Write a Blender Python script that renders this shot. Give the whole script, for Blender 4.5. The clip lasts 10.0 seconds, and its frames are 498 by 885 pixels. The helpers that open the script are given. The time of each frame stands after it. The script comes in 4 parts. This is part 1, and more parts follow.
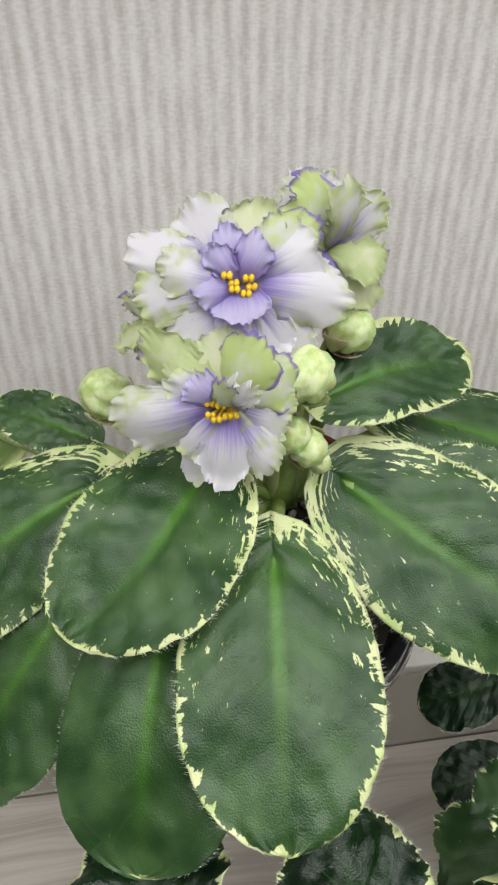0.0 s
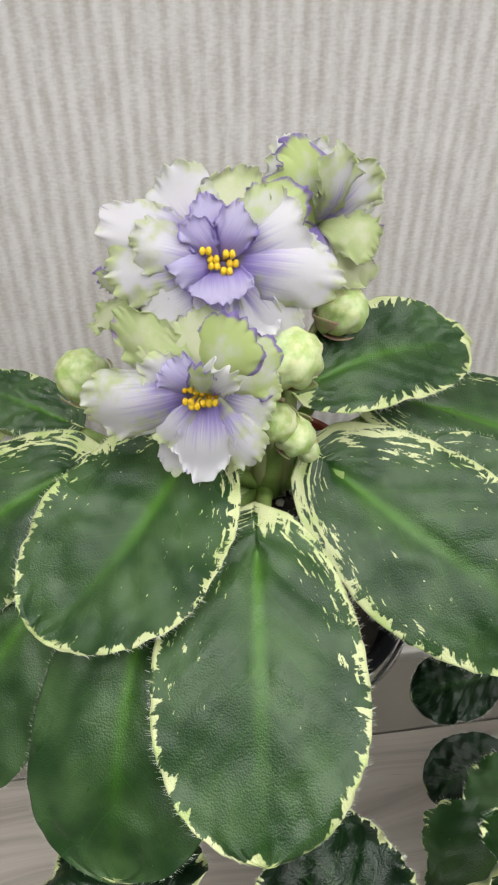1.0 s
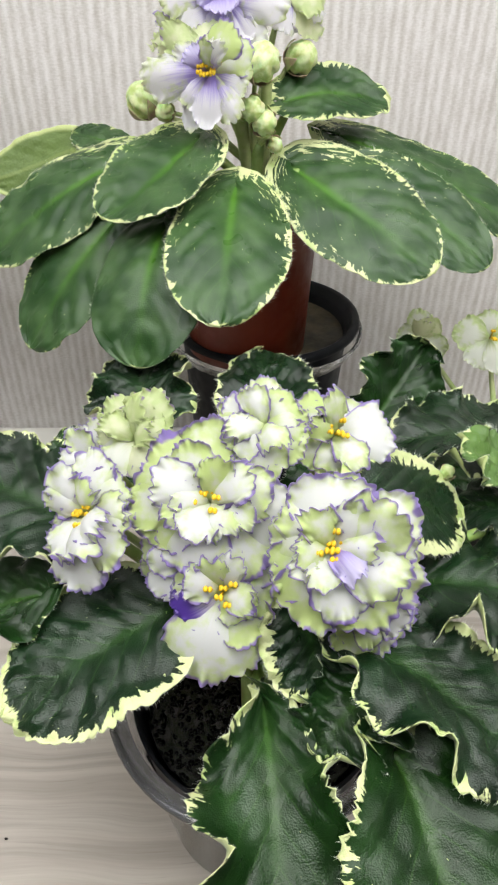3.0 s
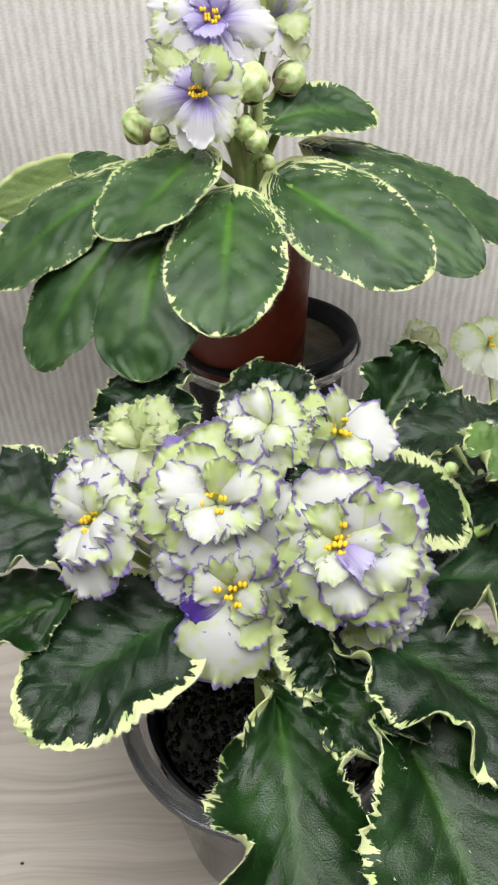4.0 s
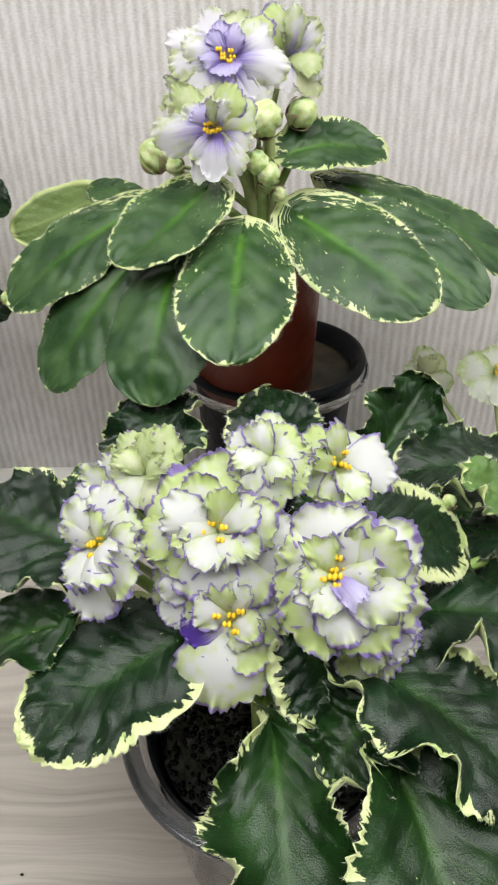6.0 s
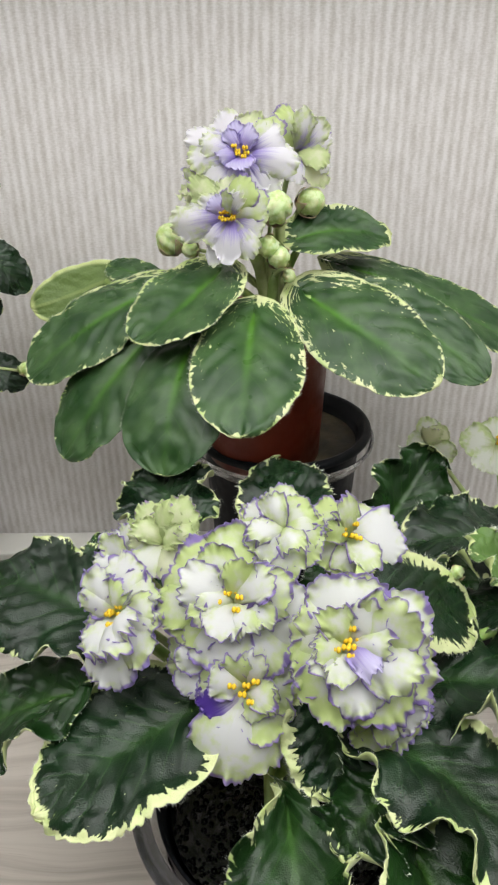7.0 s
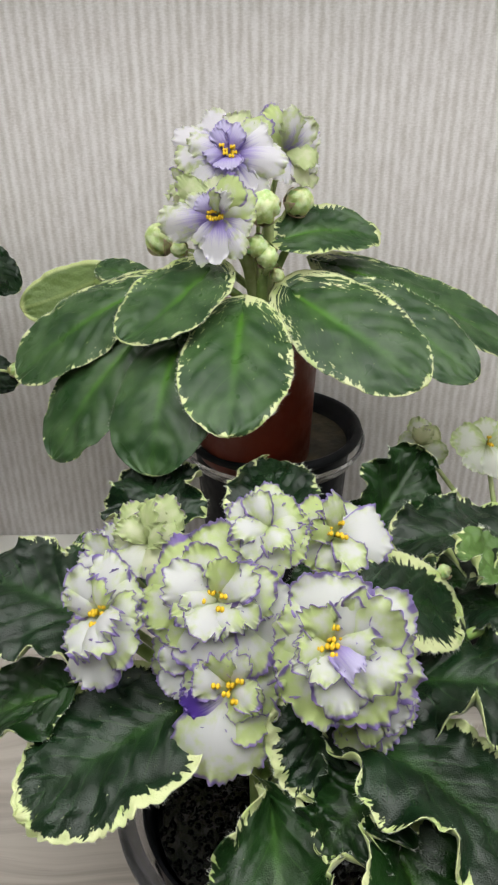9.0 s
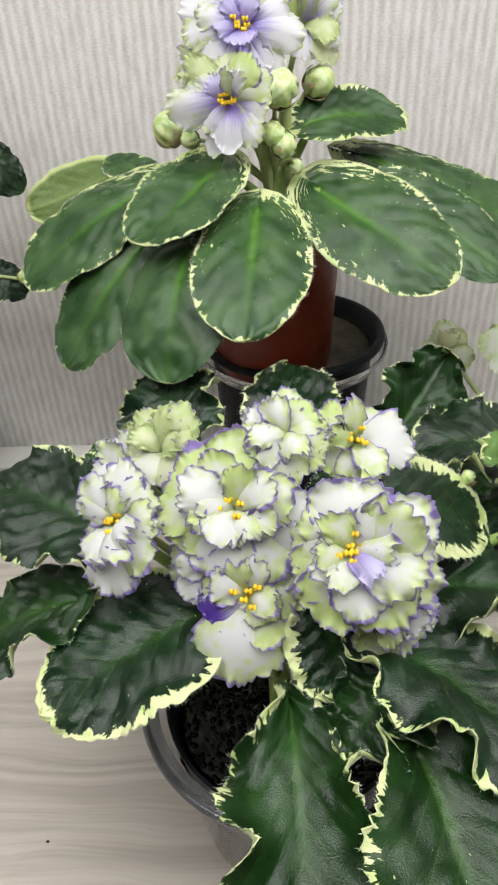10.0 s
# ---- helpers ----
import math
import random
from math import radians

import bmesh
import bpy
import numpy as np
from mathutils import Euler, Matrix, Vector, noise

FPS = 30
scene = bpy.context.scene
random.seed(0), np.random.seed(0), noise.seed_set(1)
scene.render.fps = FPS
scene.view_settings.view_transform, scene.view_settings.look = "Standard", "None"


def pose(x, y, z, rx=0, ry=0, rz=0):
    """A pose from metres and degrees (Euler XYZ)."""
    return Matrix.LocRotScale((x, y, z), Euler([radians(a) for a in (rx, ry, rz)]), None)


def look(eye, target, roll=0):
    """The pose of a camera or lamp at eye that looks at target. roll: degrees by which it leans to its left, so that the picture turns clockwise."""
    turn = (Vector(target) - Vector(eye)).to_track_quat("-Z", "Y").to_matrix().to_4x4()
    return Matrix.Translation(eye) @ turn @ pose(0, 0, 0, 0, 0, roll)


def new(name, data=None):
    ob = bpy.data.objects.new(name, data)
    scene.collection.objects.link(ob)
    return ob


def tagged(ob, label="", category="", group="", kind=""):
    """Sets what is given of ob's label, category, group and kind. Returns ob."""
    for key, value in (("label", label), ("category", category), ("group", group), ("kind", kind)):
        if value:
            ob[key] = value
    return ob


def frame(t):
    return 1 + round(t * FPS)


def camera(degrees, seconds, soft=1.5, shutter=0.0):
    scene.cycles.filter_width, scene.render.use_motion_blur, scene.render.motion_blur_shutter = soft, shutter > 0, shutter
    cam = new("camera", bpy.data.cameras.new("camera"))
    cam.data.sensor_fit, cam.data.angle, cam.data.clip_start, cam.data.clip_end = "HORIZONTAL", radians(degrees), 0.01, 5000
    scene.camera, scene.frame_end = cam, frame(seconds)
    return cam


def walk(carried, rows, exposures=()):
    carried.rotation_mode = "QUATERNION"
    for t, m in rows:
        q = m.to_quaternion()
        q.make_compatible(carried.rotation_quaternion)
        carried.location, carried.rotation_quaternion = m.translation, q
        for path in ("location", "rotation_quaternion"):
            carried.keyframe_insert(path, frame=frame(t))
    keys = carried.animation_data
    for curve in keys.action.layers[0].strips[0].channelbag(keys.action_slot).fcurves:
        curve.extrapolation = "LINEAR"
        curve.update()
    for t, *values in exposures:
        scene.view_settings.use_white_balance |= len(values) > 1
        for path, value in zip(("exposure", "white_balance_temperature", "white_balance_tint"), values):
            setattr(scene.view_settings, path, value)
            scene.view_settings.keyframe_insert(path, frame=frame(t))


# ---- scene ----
cam = camera(40.0, 10.0, soft=2.3)
PATH = [
    (0, (0.005, 0.03, 0.425), (-0.023, 1.617, -0.791), -0.1),
    (0.5, (0.002, 0.039, 0.42), (-0.02, 1.622, -0.802), -0.0),
    (1, (0.011, 0.042, 0.42), (-0.026, 1.587, -0.85), 0.2),
    (1.5, (0.03, -0.025, 0.399), (-0.092, 1.455, -0.941), -0.6),
    (2, (0.055, -0.100, 0.374), (-0.112, 1.334, -1.012), 0.5),
    (2.5, (0.060, -0.136, 0.368), (-0.128, 1.314, -0.998), 0.9),
    (2.7, (0.063, -0.157, 0.373), (-0.132, 1.343, -0.932), 1.1),
    (3.8, (0.066, -0.175, 0.367), (-0.162, 1.445, -0.783), -1.4),
    (4, (0.066, -0.176, 0.366), (-0.161, 1.443, -0.785), -1.6),
    (4.5, (0.073, -0.167, 0.368), (-0.159, 1.443, -0.796), -1.8),
    (5, (0.071, -0.168, 0.372), (-0.173, 1.439, -0.792), -1.6),
    (6.3, (0.07, -0.179, 0.379), (-0.204, 1.48, -0.704), -0.9),
    (6.5, (0.067, -0.177, 0.381), (-0.216, 1.505, -0.663), -1.0),
    (7, (0.066, -0.186, 0.386), (-0.214, 1.541, -0.583), -0.6),
    (7.5, (0.069, -0.181, 0.386), (-0.205, 1.568, -0.544), -0.5),
    (8, (0.067, -0.184, 0.386), (-0.204, 1.57, -0.538), -0.4),
    (8.5, (0.067, -0.181, 0.385), (-0.202, 1.568, -0.545), -0.3),
    (9, (0.071, -0.185, 0.384), (-0.203, 1.547, -0.578), -0.6),
    (9.5, (0.068, -0.194, 0.383), (-0.23, 1.484, -0.665), -1.5),
    (10, (0.072, -0.177, 0.376), (-0.249, 1.407, -0.802), -2.6),
]
walk(cam, [(t, look(eye, target, roll)) for t, eye, target, roll in PATH],
     exposures=[(0, 0.0), (1.0, 0.0), (1.5, 0.1), (2.0, 0.45), (2.5, 0.50), (4.0, 0.36), (5.0, 0.36), (6.5, 0.28), (7.0, 0.18), (7.5, 0.02), (9.0, 0.05), (9.5, 0.06), (10.0, 0.32)])

# ---- light ----
world = bpy.data.worlds.new("world")
scene.world = world
world.use_nodes = True
world.node_tree.nodes["Background"].inputs[0].default_value = (0.9, 0.95, 1.0, 1)
world.node_tree.nodes["Background"].inputs[1].default_value = 0.3

YAW = 9.0                                   # the wall and the table stand turned against the x axis
BENCH = pose(0, 0.342, -0.008, 0, 0, YAW)   # the line where wall and table top meet


def area_lamp(name, m, sx, sy, watts, colour):
    data = bpy.data.lights.new(name, "AREA")
    data.shape, data.size, data.size_y, data.energy, data.color = "RECTANGLE", sx, sy, watts, colour
    ob = new(name, data)
    ob.matrix_basis = m
    return ob


# Area light of the added, unseen lamp over the plants.
area_lamp("added_lamp_light", BENCH @ pose(0.1, -0.50, 0.82), 1.5, 0.56, 3.4, (0.955, 1.0, 0.965))


# ---- materials ----
def material(name):
    m = bpy.data.materials.new(name)
    m.use_nodes = True
    nt = m.node_tree
    return m, nt, nt.nodes["Principled BSDF"]


class Graph:
    """Short names for the nodes of one material."""

    def __init__(self, name, **kw):
        self.m, self.nt, self.b = material(name)
        for k, v in kw.items():
            self.b.inputs[k.replace("_", " ")].default_value = v

    def put(self, sock, v):
        if isinstance(v, bpy.types.NodeSocket):
            self.nt.links.new(v, sock)
        else:
            sock.default_value = v

    def attr(self, name):
        n = self.nt.nodes.new("ShaderNodeAttribute")
        n.attribute_name = name
        return n.outputs["Fac"]

    def coords(self, sx=1.0, sy=1.0, sz=1.0):
        n = self.nt.nodes.new("ShaderNodeTexCoord")
        p = self.nt.nodes.new("ShaderNodeMapping")
        p.inputs["Scale"].default_value = (sx, sy, sz)
        self.nt.links.new(n.outputs["Object"], p.inputs["Vector"])
        return p.outputs[0]

    def xyz(self, x, y, z=0.0):
        n = self.nt.nodes.new("ShaderNodeCombineXYZ")
        for i, v in enumerate((x, y, z)):
            self.put(n.inputs[i], v)
        return n.outputs[0]

    def random(self):
        return self.nt.nodes.new("ShaderNodeObjectInfo").outputs["Random"]

    def noise(self, vec, scale, detail=2.0, rough=0.5):
        n = self.nt.nodes.new("ShaderNodeTexNoise")
        self.put(n.inputs["Vector"], vec)
        n.inputs["Scale"].default_value, n.inputs["Detail"].default_value, n.inputs["Roughness"].default_value = scale, detail, rough
        return n.outputs["Fac"]

    def voronoi(self, vec, scale):
        n = self.nt.nodes.new("ShaderNodeTexVoronoi")
        self.put(n.inputs["Vector"], vec)
        n.inputs["Scale"].default_value = scale
        return n.outputs["Distance"]

    def math(self, op, a, b=0.0, c=0.0):
        n = self.nt.nodes.new("ShaderNodeMath")
        n.operation = op
        for i, v in enumerate((a, b, c)):
            self.put(n.inputs[i], v)
        return n.outputs[0]

    def span(self, v, a, b, c=0.0, d=1.0):
        n = self.nt.nodes.new("ShaderNodeMapRange")
        n.interpolation_type = "SMOOTHSTEP"
        for i, x in enumerate((v, a, b, c, d)):
            self.put(n.inputs[i], x)
        return n.outputs[0]

    def mix(self, f, a, b):
        n = self.nt.nodes.new("ShaderNodeMix")
        n.data_type = "RGBA"
        self.put(n.inputs[0], f)
        for i, v in ((6, a), (7, b)):
            self.put(n.inputs[i], v if isinstance(v, bpy.types.NodeSocket) else (*v, 1.0))
        return n.outputs[2]

    def bump(self, h, strength, distance, prior=None):
        n = self.nt.nodes.new("ShaderNodeBump")
        n.inputs["Strength"].default_value, n.inputs["Distance"].default_value = strength, distance
        self.put(n.inputs["Height"], h)
        if prior is not None:
            self.put(n.inputs["Normal"], prior)
        return n.outputs[0]

    def done(self, **kw):
        for k, v in kw.items():
            self.put(self.b.inputs[k.replace("_", " ")], v)
        return self.m


def leaf_skin(name, dark, mid, vein, cream, rough, sheen=0.04, pebble=0.30, gloss=0.5, veins=0.22):
    """Hairy leaf: cream margin and flecks, light midrib, pebbled relief."""
    g = Graph(name)
    along, across, rim, marg = g.attr("along"), g.attr("across"), g.attr("rim"), g.attr("marg")
    obj = g.coords()
    wide = g.math("ABSOLUTE", across)
    # streaks follow the side veins
    sweep = g.math("SUBTRACT", along, g.math("MULTIPLY", wide, 0.45))
    arc, rnd = g.attr("arc"), g.random()
    streak = g.noise(g.xyz(g.math("MULTIPLY", arc, 520.0), g.math("MULTIPLY", rim, 110.0), g.math("MULTIPLY", rnd, 30.0)), 1.0, 3.0, 0.6)
    wander = g.noise(g.xyz(g.math("MULTIPLY", arc, 75.0), g.math("MULTIPLY", rnd, 50.0)), 1.0, 2.0, 0.5)
    fleck = g.noise(obj, 230.0, 3.0, 0.6)
    edge = g.math("SUBTRACT", marg, rim)
    v = g.math("ADD", g.math("MULTIPLY", edge, 330.0), g.math("MULTIPLY", g.math("MULTIPLY", g.math("SUBTRACT", streak, 0.5), g.span(along, 0.90, 0.99, 1.0, 0.35)), 4.6))
    v = g.math("ADD", v, g.math("MULTIPLY", g.math("SUBTRACT", wander, 0.5), 2.2))
    v = g.math("ADD", v, g.math("MULTIPLY", g.math("SUBTRACT", fleck, 0.5), 2.2))
    mask = g.span(v, -0.12, 0.12)
    spot = g.noise(g.xyz(g.math("MULTIPLY", sweep, 19.0), g.math("MULTIPLY", across, 15.0), g.math("MULTIPLY", rnd, 20.0)), 1.0, 4.0, 0.66)
    mask = g.math("MAXIMUM", mask, g.span(g.math("ADD", spot, g.math("MULTIPLY", g.attr("patch"), 0.34)), 0.715, 0.735))
    rib = g.span(g.math("ADD", wide, g.math("MULTIPLY", g.math("SUBTRACT", g.noise(obj, 160.0, 3.0), 0.5), 0.05)), 0.0, 0.12, 1.0, 0.0)
    ribfade = g.math("MULTIPLY", rib, g.span(along, 0.1, 0.9, 0.9, 0.1))
    mottle = g.noise(obj, 55.0, 3.0)
    col = g.mix(g.span(mottle, 0.35, 0.7), dark, mid)
    halo = g.span(wide, 0.0, 0.36, 0.22, 0.0)
    col = g.mix(g.math("MULTIPLY", halo, g.span(along, 0.0, 0.8, 1.0, 0.2)), col, vein)
    col = g.mix(g.math("MULTIPLY", ribfade, 0.62), col, vein)
    side = g.math("PINGPONG", g.math("ADD", g.math("MULTIPLY", sweep, 7.0), 0.15), 0.5)
    col = g.mix(g.math("MULTIPLY", g.span(side, 0.0, 0.06, veins, 0.0), g.span(wide, 0.2, 0.9, 1.0, 0.0)), col, vein)
    cr = g.mix(g.span(g.noise(obj, 90.0), 0.42, 0.70), cream, (cream[0] * 0.74, cream[1] * 0.86, cream[2] * 0.6))
    col = g.mix(mask, col, cr)
    peb = g.math("SUBTRACT", 1.0, g.voronoi(obj, 1700.0))
    rel = g.bump(peb, pebble, 0.0005)
    rel = g.bump(g.noise(obj, 120.0, 2.0), pebble * 0.25, 0.0010, rel)
    rel = g.bump(g.span(side, 0.0, 0.25), 0.3 * veins, 0.0010, rel)
    return g.done(Base_Color=col, Roughness=g.span(g.noise(obj, 70.0), 0.3, 0.7, rough - 0.07, rough + 0.1), Normal=rel,
                  Sheen_Weight=sheen, Sheen_Roughness=0.35, Specular_IOR_Level=gloss)


def leaf_back(name, colour):
    g = Graph(name)
    obj = g.coords()
    across = g.math("ABSOLUTE", g.attr("across"))
    col = g.mix(g.noise(obj, 60.0, 3.0), colour, tuple(c * 1.3 for c in colour))
    col = g.mix(g.span(across, 0.02, 0.09, 0.5, 0.0), col, (0.25, 0.32, 0.10))
    col = g.mix(g.span(g.attr("rim"), 0.001, 0.004, 0.85, 0.0), col, (0.56, 0.63, 0.27))
    return g.done(Base_Color=col, Roughness=0.55, Normal=g.bump(g.voronoi(obj, 600.0), 0.4, 0.0006), Sheen_Weight=0.2)


CREAM = (0.60, 0.64, 0.34)
LEAF_MOSS = leaf_skin("leaf_moss", (0.015, 0.049, 0.012), (0.054, 0.110, 0.037), (0.085, 0.235, 0.016), CREAM, 0.34, 0.0, 0.28, 0.38, 0.12)
LEAF_DARK = leaf_skin("leaf_dark", (0.003, 0.012, 0.004), (0.008, 0.028, 0.009), (0.030, 0.080, 0.018), CREAM, 0.31, 0.0, 0.36, 0.40, 0.6)
LEAF_FRESH = leaf_skin("leaf_fresh", (0.004, 0.018, 0.003), (0.011, 0.042, 0.007), (0.044, 0.11, 0.020), CREAM, 0.32, 0.0, 0.32, 0.40, 0.4)
LEAF_LIME = leaf_skin("leaf_lime", (0.06, 0.13, 0.02), (0.10, 0.19, 0.04), (0.15, 0.24, 0.06), CREAM, 0.45)
LEAF_BACK = leaf_back("leaf_back", (0.095, 0.15, 0.033))


def petal_skin(name, heart, body, lime, line, heart_reach, lime_from, line_share):
    """Petal: tinted heart, pale body with fine veins, lime outer part, thin coloured margin."""
    g = Graph(name)
    along, across, rim = g.attr("along"), g.attr("across"), g.attr("rim")
    obj = g.coords()
    rnd = g.random()
    vein = g.noise(g.xyz(g.math("MULTIPLY", across, 2.6), g.math("MULTIPLY", along, 0.25), g.math("MULTIPLY", rnd, 9.0)), 4.0, 4.0, 0.65)
    blotch = g.noise(obj, 260.0, 3.0)
    reach = g.math("ADD", along, g.math("MULTIPLY", g.math("SUBTRACT", vein, 0.5), 0.9))
    col = g.mix(g.span(reach, heart_reach - 0.3, heart_reach + 0.25, 1.0, 0.0), body, heart)
    edge = g.math("SUBTRACT", g.math("SUBTRACT", 1.0, rim), g.math("MULTIPLY", g.math("SUBTRACT", blotch, 0.5), 0.8))
    edge = g.math("ADD", edge, g.math("MULTIPLY", g.math("SUBTRACT", rnd, 0.5), 0.28))
    col = g.mix(g.span(edge, lime_from, lime_from + 0.34, 0.0, 0.88), col, lime)
    wash = g.span(g.noise(g.xyz(g.math("MULTIPLY", across, 0.8), g.math("MULTIPLY", rnd, 23.0)), 2.0, 1.0), 0.50, 0.85, -0.010, 0.07)
    thin = g.span(g.math("SUBTRACT", g.math("ADD", rim, g.math("MULTIPLY", g.math("SUBTRACT", blotch, 0.5), 0.10)), wash), 0.018, 0.058, 1.0, 0.0)
    some = g.span(g.noise(g.xyz(across, g.math("MULTIPLY", rnd, 5.0)), 4.5, 3.0), 0.66 - line_share, 0.76 - line_share)
    col = g.mix(g.math("MULTIPLY", g.math("MULTIPLY", thin, some), 0.9), col, line)
    rel = g.bump(vein, 0.10, 0.0004)
    rel = g.bump(g.noise(obj, 1400.0), 0.15, 0.0002, rel)
    thin_light = g.nt.nodes.new("ShaderNodeBsdfTranslucent")
    blend = g.nt.nodes.new("ShaderNodeMixShader")
    out = g.nt.nodes["Material Output"]
    g.put(thin_light.inputs["Color"], g.mix(0.35, col, (0.97, 0.97, 0.93)))
    g.put(blend.inputs[0], 0.55)
    g.put(blend.inputs[1], g.b.outputs[0])
    g.put(blend.inputs[2], thin_light.outputs[0])
    g.put(out.inputs["Surface"], blend.outputs[0])
    return g.done(Base_Color=col, Roughness=0.5, Normal=rel, Subsurface_Weight=0.12, Subsurface_Radius=(1.0, 0.95, 0.85), Subsurface_Scale=0.003, Sheen_Weight=0.1)


PETAL_VIOLET = petal_skin("petal_violet", (0.36, 0.26, 0.72), (0.90, 0.88, 0.94), (0.64, 0.73, 0.32), (0.30, 0.18, 0.62), 0.44, 0.84, 0.06)
PETAL_LIME = petal_skin("petal_lime", (0.68, 0.74, 0.42), (0.84, 0.85, 0.80), (0.66, 0.78, 0.28), (0.30, 0.18, 0.66), 0.22, 0.60, 0.33)
PETAL_SNOW = petal_skin("petal_snow", (0.76, 0.80, 0.62), (0.86, 0.86, 0.87), (0.68, 0.79, 0.33), (0.30, 0.18, 0.66), 0.20, 0.72, 0.36)
PETAL_LILAC = petal_skin("petal_lilac", (0.44, 0.34, 0.78), (0.72, 0.67, 0.91), (0.74, 0.72, 0.86), (0.40, 0.30, 0.74), 0.55, 1.1, 0.2)
PETAL_PURPLE = petal_skin("petal_purple", (0.78, 0.74, 0.86), (0.12, 0.045, 0.44), (0.3, 0.2, 0.6), (0.07, 0.025, 0.34), 0.52, 1.4, 0.3)
PETAL_PALE = petal_skin("petal_pale", (0.45, 0.55, 0.15), (0.93, 0.95, 0.90), (0.62, 0.76, 0.30), (0.60, 0.70, 0.3), 0.20, 0.80, 0.1)
PETAL_GREEN = petal_skin("petal_green", (0.55, 0.60, 0.30), (0.82, 0.84, 0.62), (0.62, 0.72, 0.34), (0.36, 0.22, 0.55), 0.2, 0.66, 0.16)


SKINS = {"V": PETAL_VIOLET, "L": PETAL_LIME, "S": PETAL_SNOW, "K": PETAL_LILAC, "P": PETAL_PURPLE, "W": PETAL_PALE, "G": PETAL_GREEN}


def plain(name, a, b, scale, rough, bump=0.0, depth=0.0005, **kw):
    g = Graph(name)
    obj = g.coords()
    n = g.noise(obj, scale, 4.0, 0.6)
    rel = {"Normal": g.bump(g.noise(obj, scale * 6.0, 3.0), bump, depth)} if bump else {}
    return g.done(Base_Color=g.mix(g.span(n, 0.3, 0.7), a, b), Roughness=g.span(g.noise(obj, scale * 2.3), 0.3, 0.7, rough - 0.06, rough + 0.08), **rel, **kw)


ANTHER = plain("anther_yellow", (0.75, 0.48, 0.01), (0.88, 0.62, 0.03), 900.0, 0.55, 0.3, 0.0002)
STEM = plain("stem_green", (0.17, 0.27, 0.055), (0.27, 0.37, 0.11), 120.0, 0.5, 0.3, 0.0004, Subsurface_Weight=0.1, Subsurface_Scale=0.002)
STEM_PALE = plain("stem_pale", (0.30, 0.40, 0.13), (0.44, 0.48, 0.24), 120.0, 0.5, 0.3, 0.0004)
SEPAL = plain("sepal", (0.42, 0.52, 0.20), (0.38, 0.22, 0.20), 160.0, 0.55, 0.3, 0.0004)
BUD = plain("bud_cream", (0.40, 0.54, 0.16), (0.70, 0.77, 0.46), 210.0, 0.5, 0.3, 0.0005, Subsurface_Weight=0.2, Subsurface_Scale=0.002)
TERRACOTTA = plain("red_plastic", (0.15, 0.020, 0.007), (0.18, 0.028, 0.010), 60.0, 0.38, 0.05, 0.0002)
BLACK = plain("black_plastic", (0.005, 0.006, 0.008), (0.010, 0.011, 0.014), 60.0, 0.44, 0.05, 0.0002, Specular_IOR_Level=0.12)
DIRT = plain("dusty_dregs", (0.020, 0.016, 0.008), (0.085, 0.068, 0.034), 45.0, 0.7, 0.6, 0.001)
def wet_liner():
    g = Graph("wet_black_liner")
    cell = g.voronoi(g.coords(), 330.0)
    rel = g.bump(g.span(cell, 0.1, 0.55), 1.0, 0.0025)
    return g.done(Base_Color=g.mix(g.span(cell, 0.2, 0.6), (0.003, 0.003, 0.003), (0.012, 0.012, 0.012)), Roughness=0.26, Normal=rel, Specular_IOR_Level=0.45)


LINER = wet_liner()
SOIL = plain("peat", (0.010, 0.008, 0.006), (0.035, 0.026, 0.018), 250.0, 0.7, 0.8, 0.0015)
PERLITE = plain("perlite", (0.5, 0.48, 0.42), (0.7, 0.68, 0.62), 400.0, 0.8, 0.5, 0.0006)
TRIM = plain("white_trim", (0.70, 0.68, 0.64), (0.76, 0.74, 0.70), 12.0, 0.45)
PAINT = plain("room_paint", (0.58, 0.57, 0.55), (0.62, 0.61, 0.59), 3.0, 0.8)
LAMINATE_FLOOR = plain("floor_laminate", (0.30, 0.24, 0.18), (0.36, 0.29, 0.22), 8.0, 0.5)
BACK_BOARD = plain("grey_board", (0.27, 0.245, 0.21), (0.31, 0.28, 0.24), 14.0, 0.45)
HAIR = plain("leaf_hair", (0.62, 0.66, 0.56), (0.72, 0.74, 0.66), 300.0, 0.5)


def clear_plastic():
    g = Graph("clear_plastic", Roughness=0.06, IOR=1.42, Transmission_Weight=0.96)
    return g.done(Base_Color=(0.86, 0.87, 0.89, 1.0))


CLEAR = clear_plastic()
CLEAR_RIM = plain("clear_rim", (0.30, 0.30, 0.33), (0.38, 0.38, 0.41), 90.0, 0.10, Transmission_Weight=0.85)


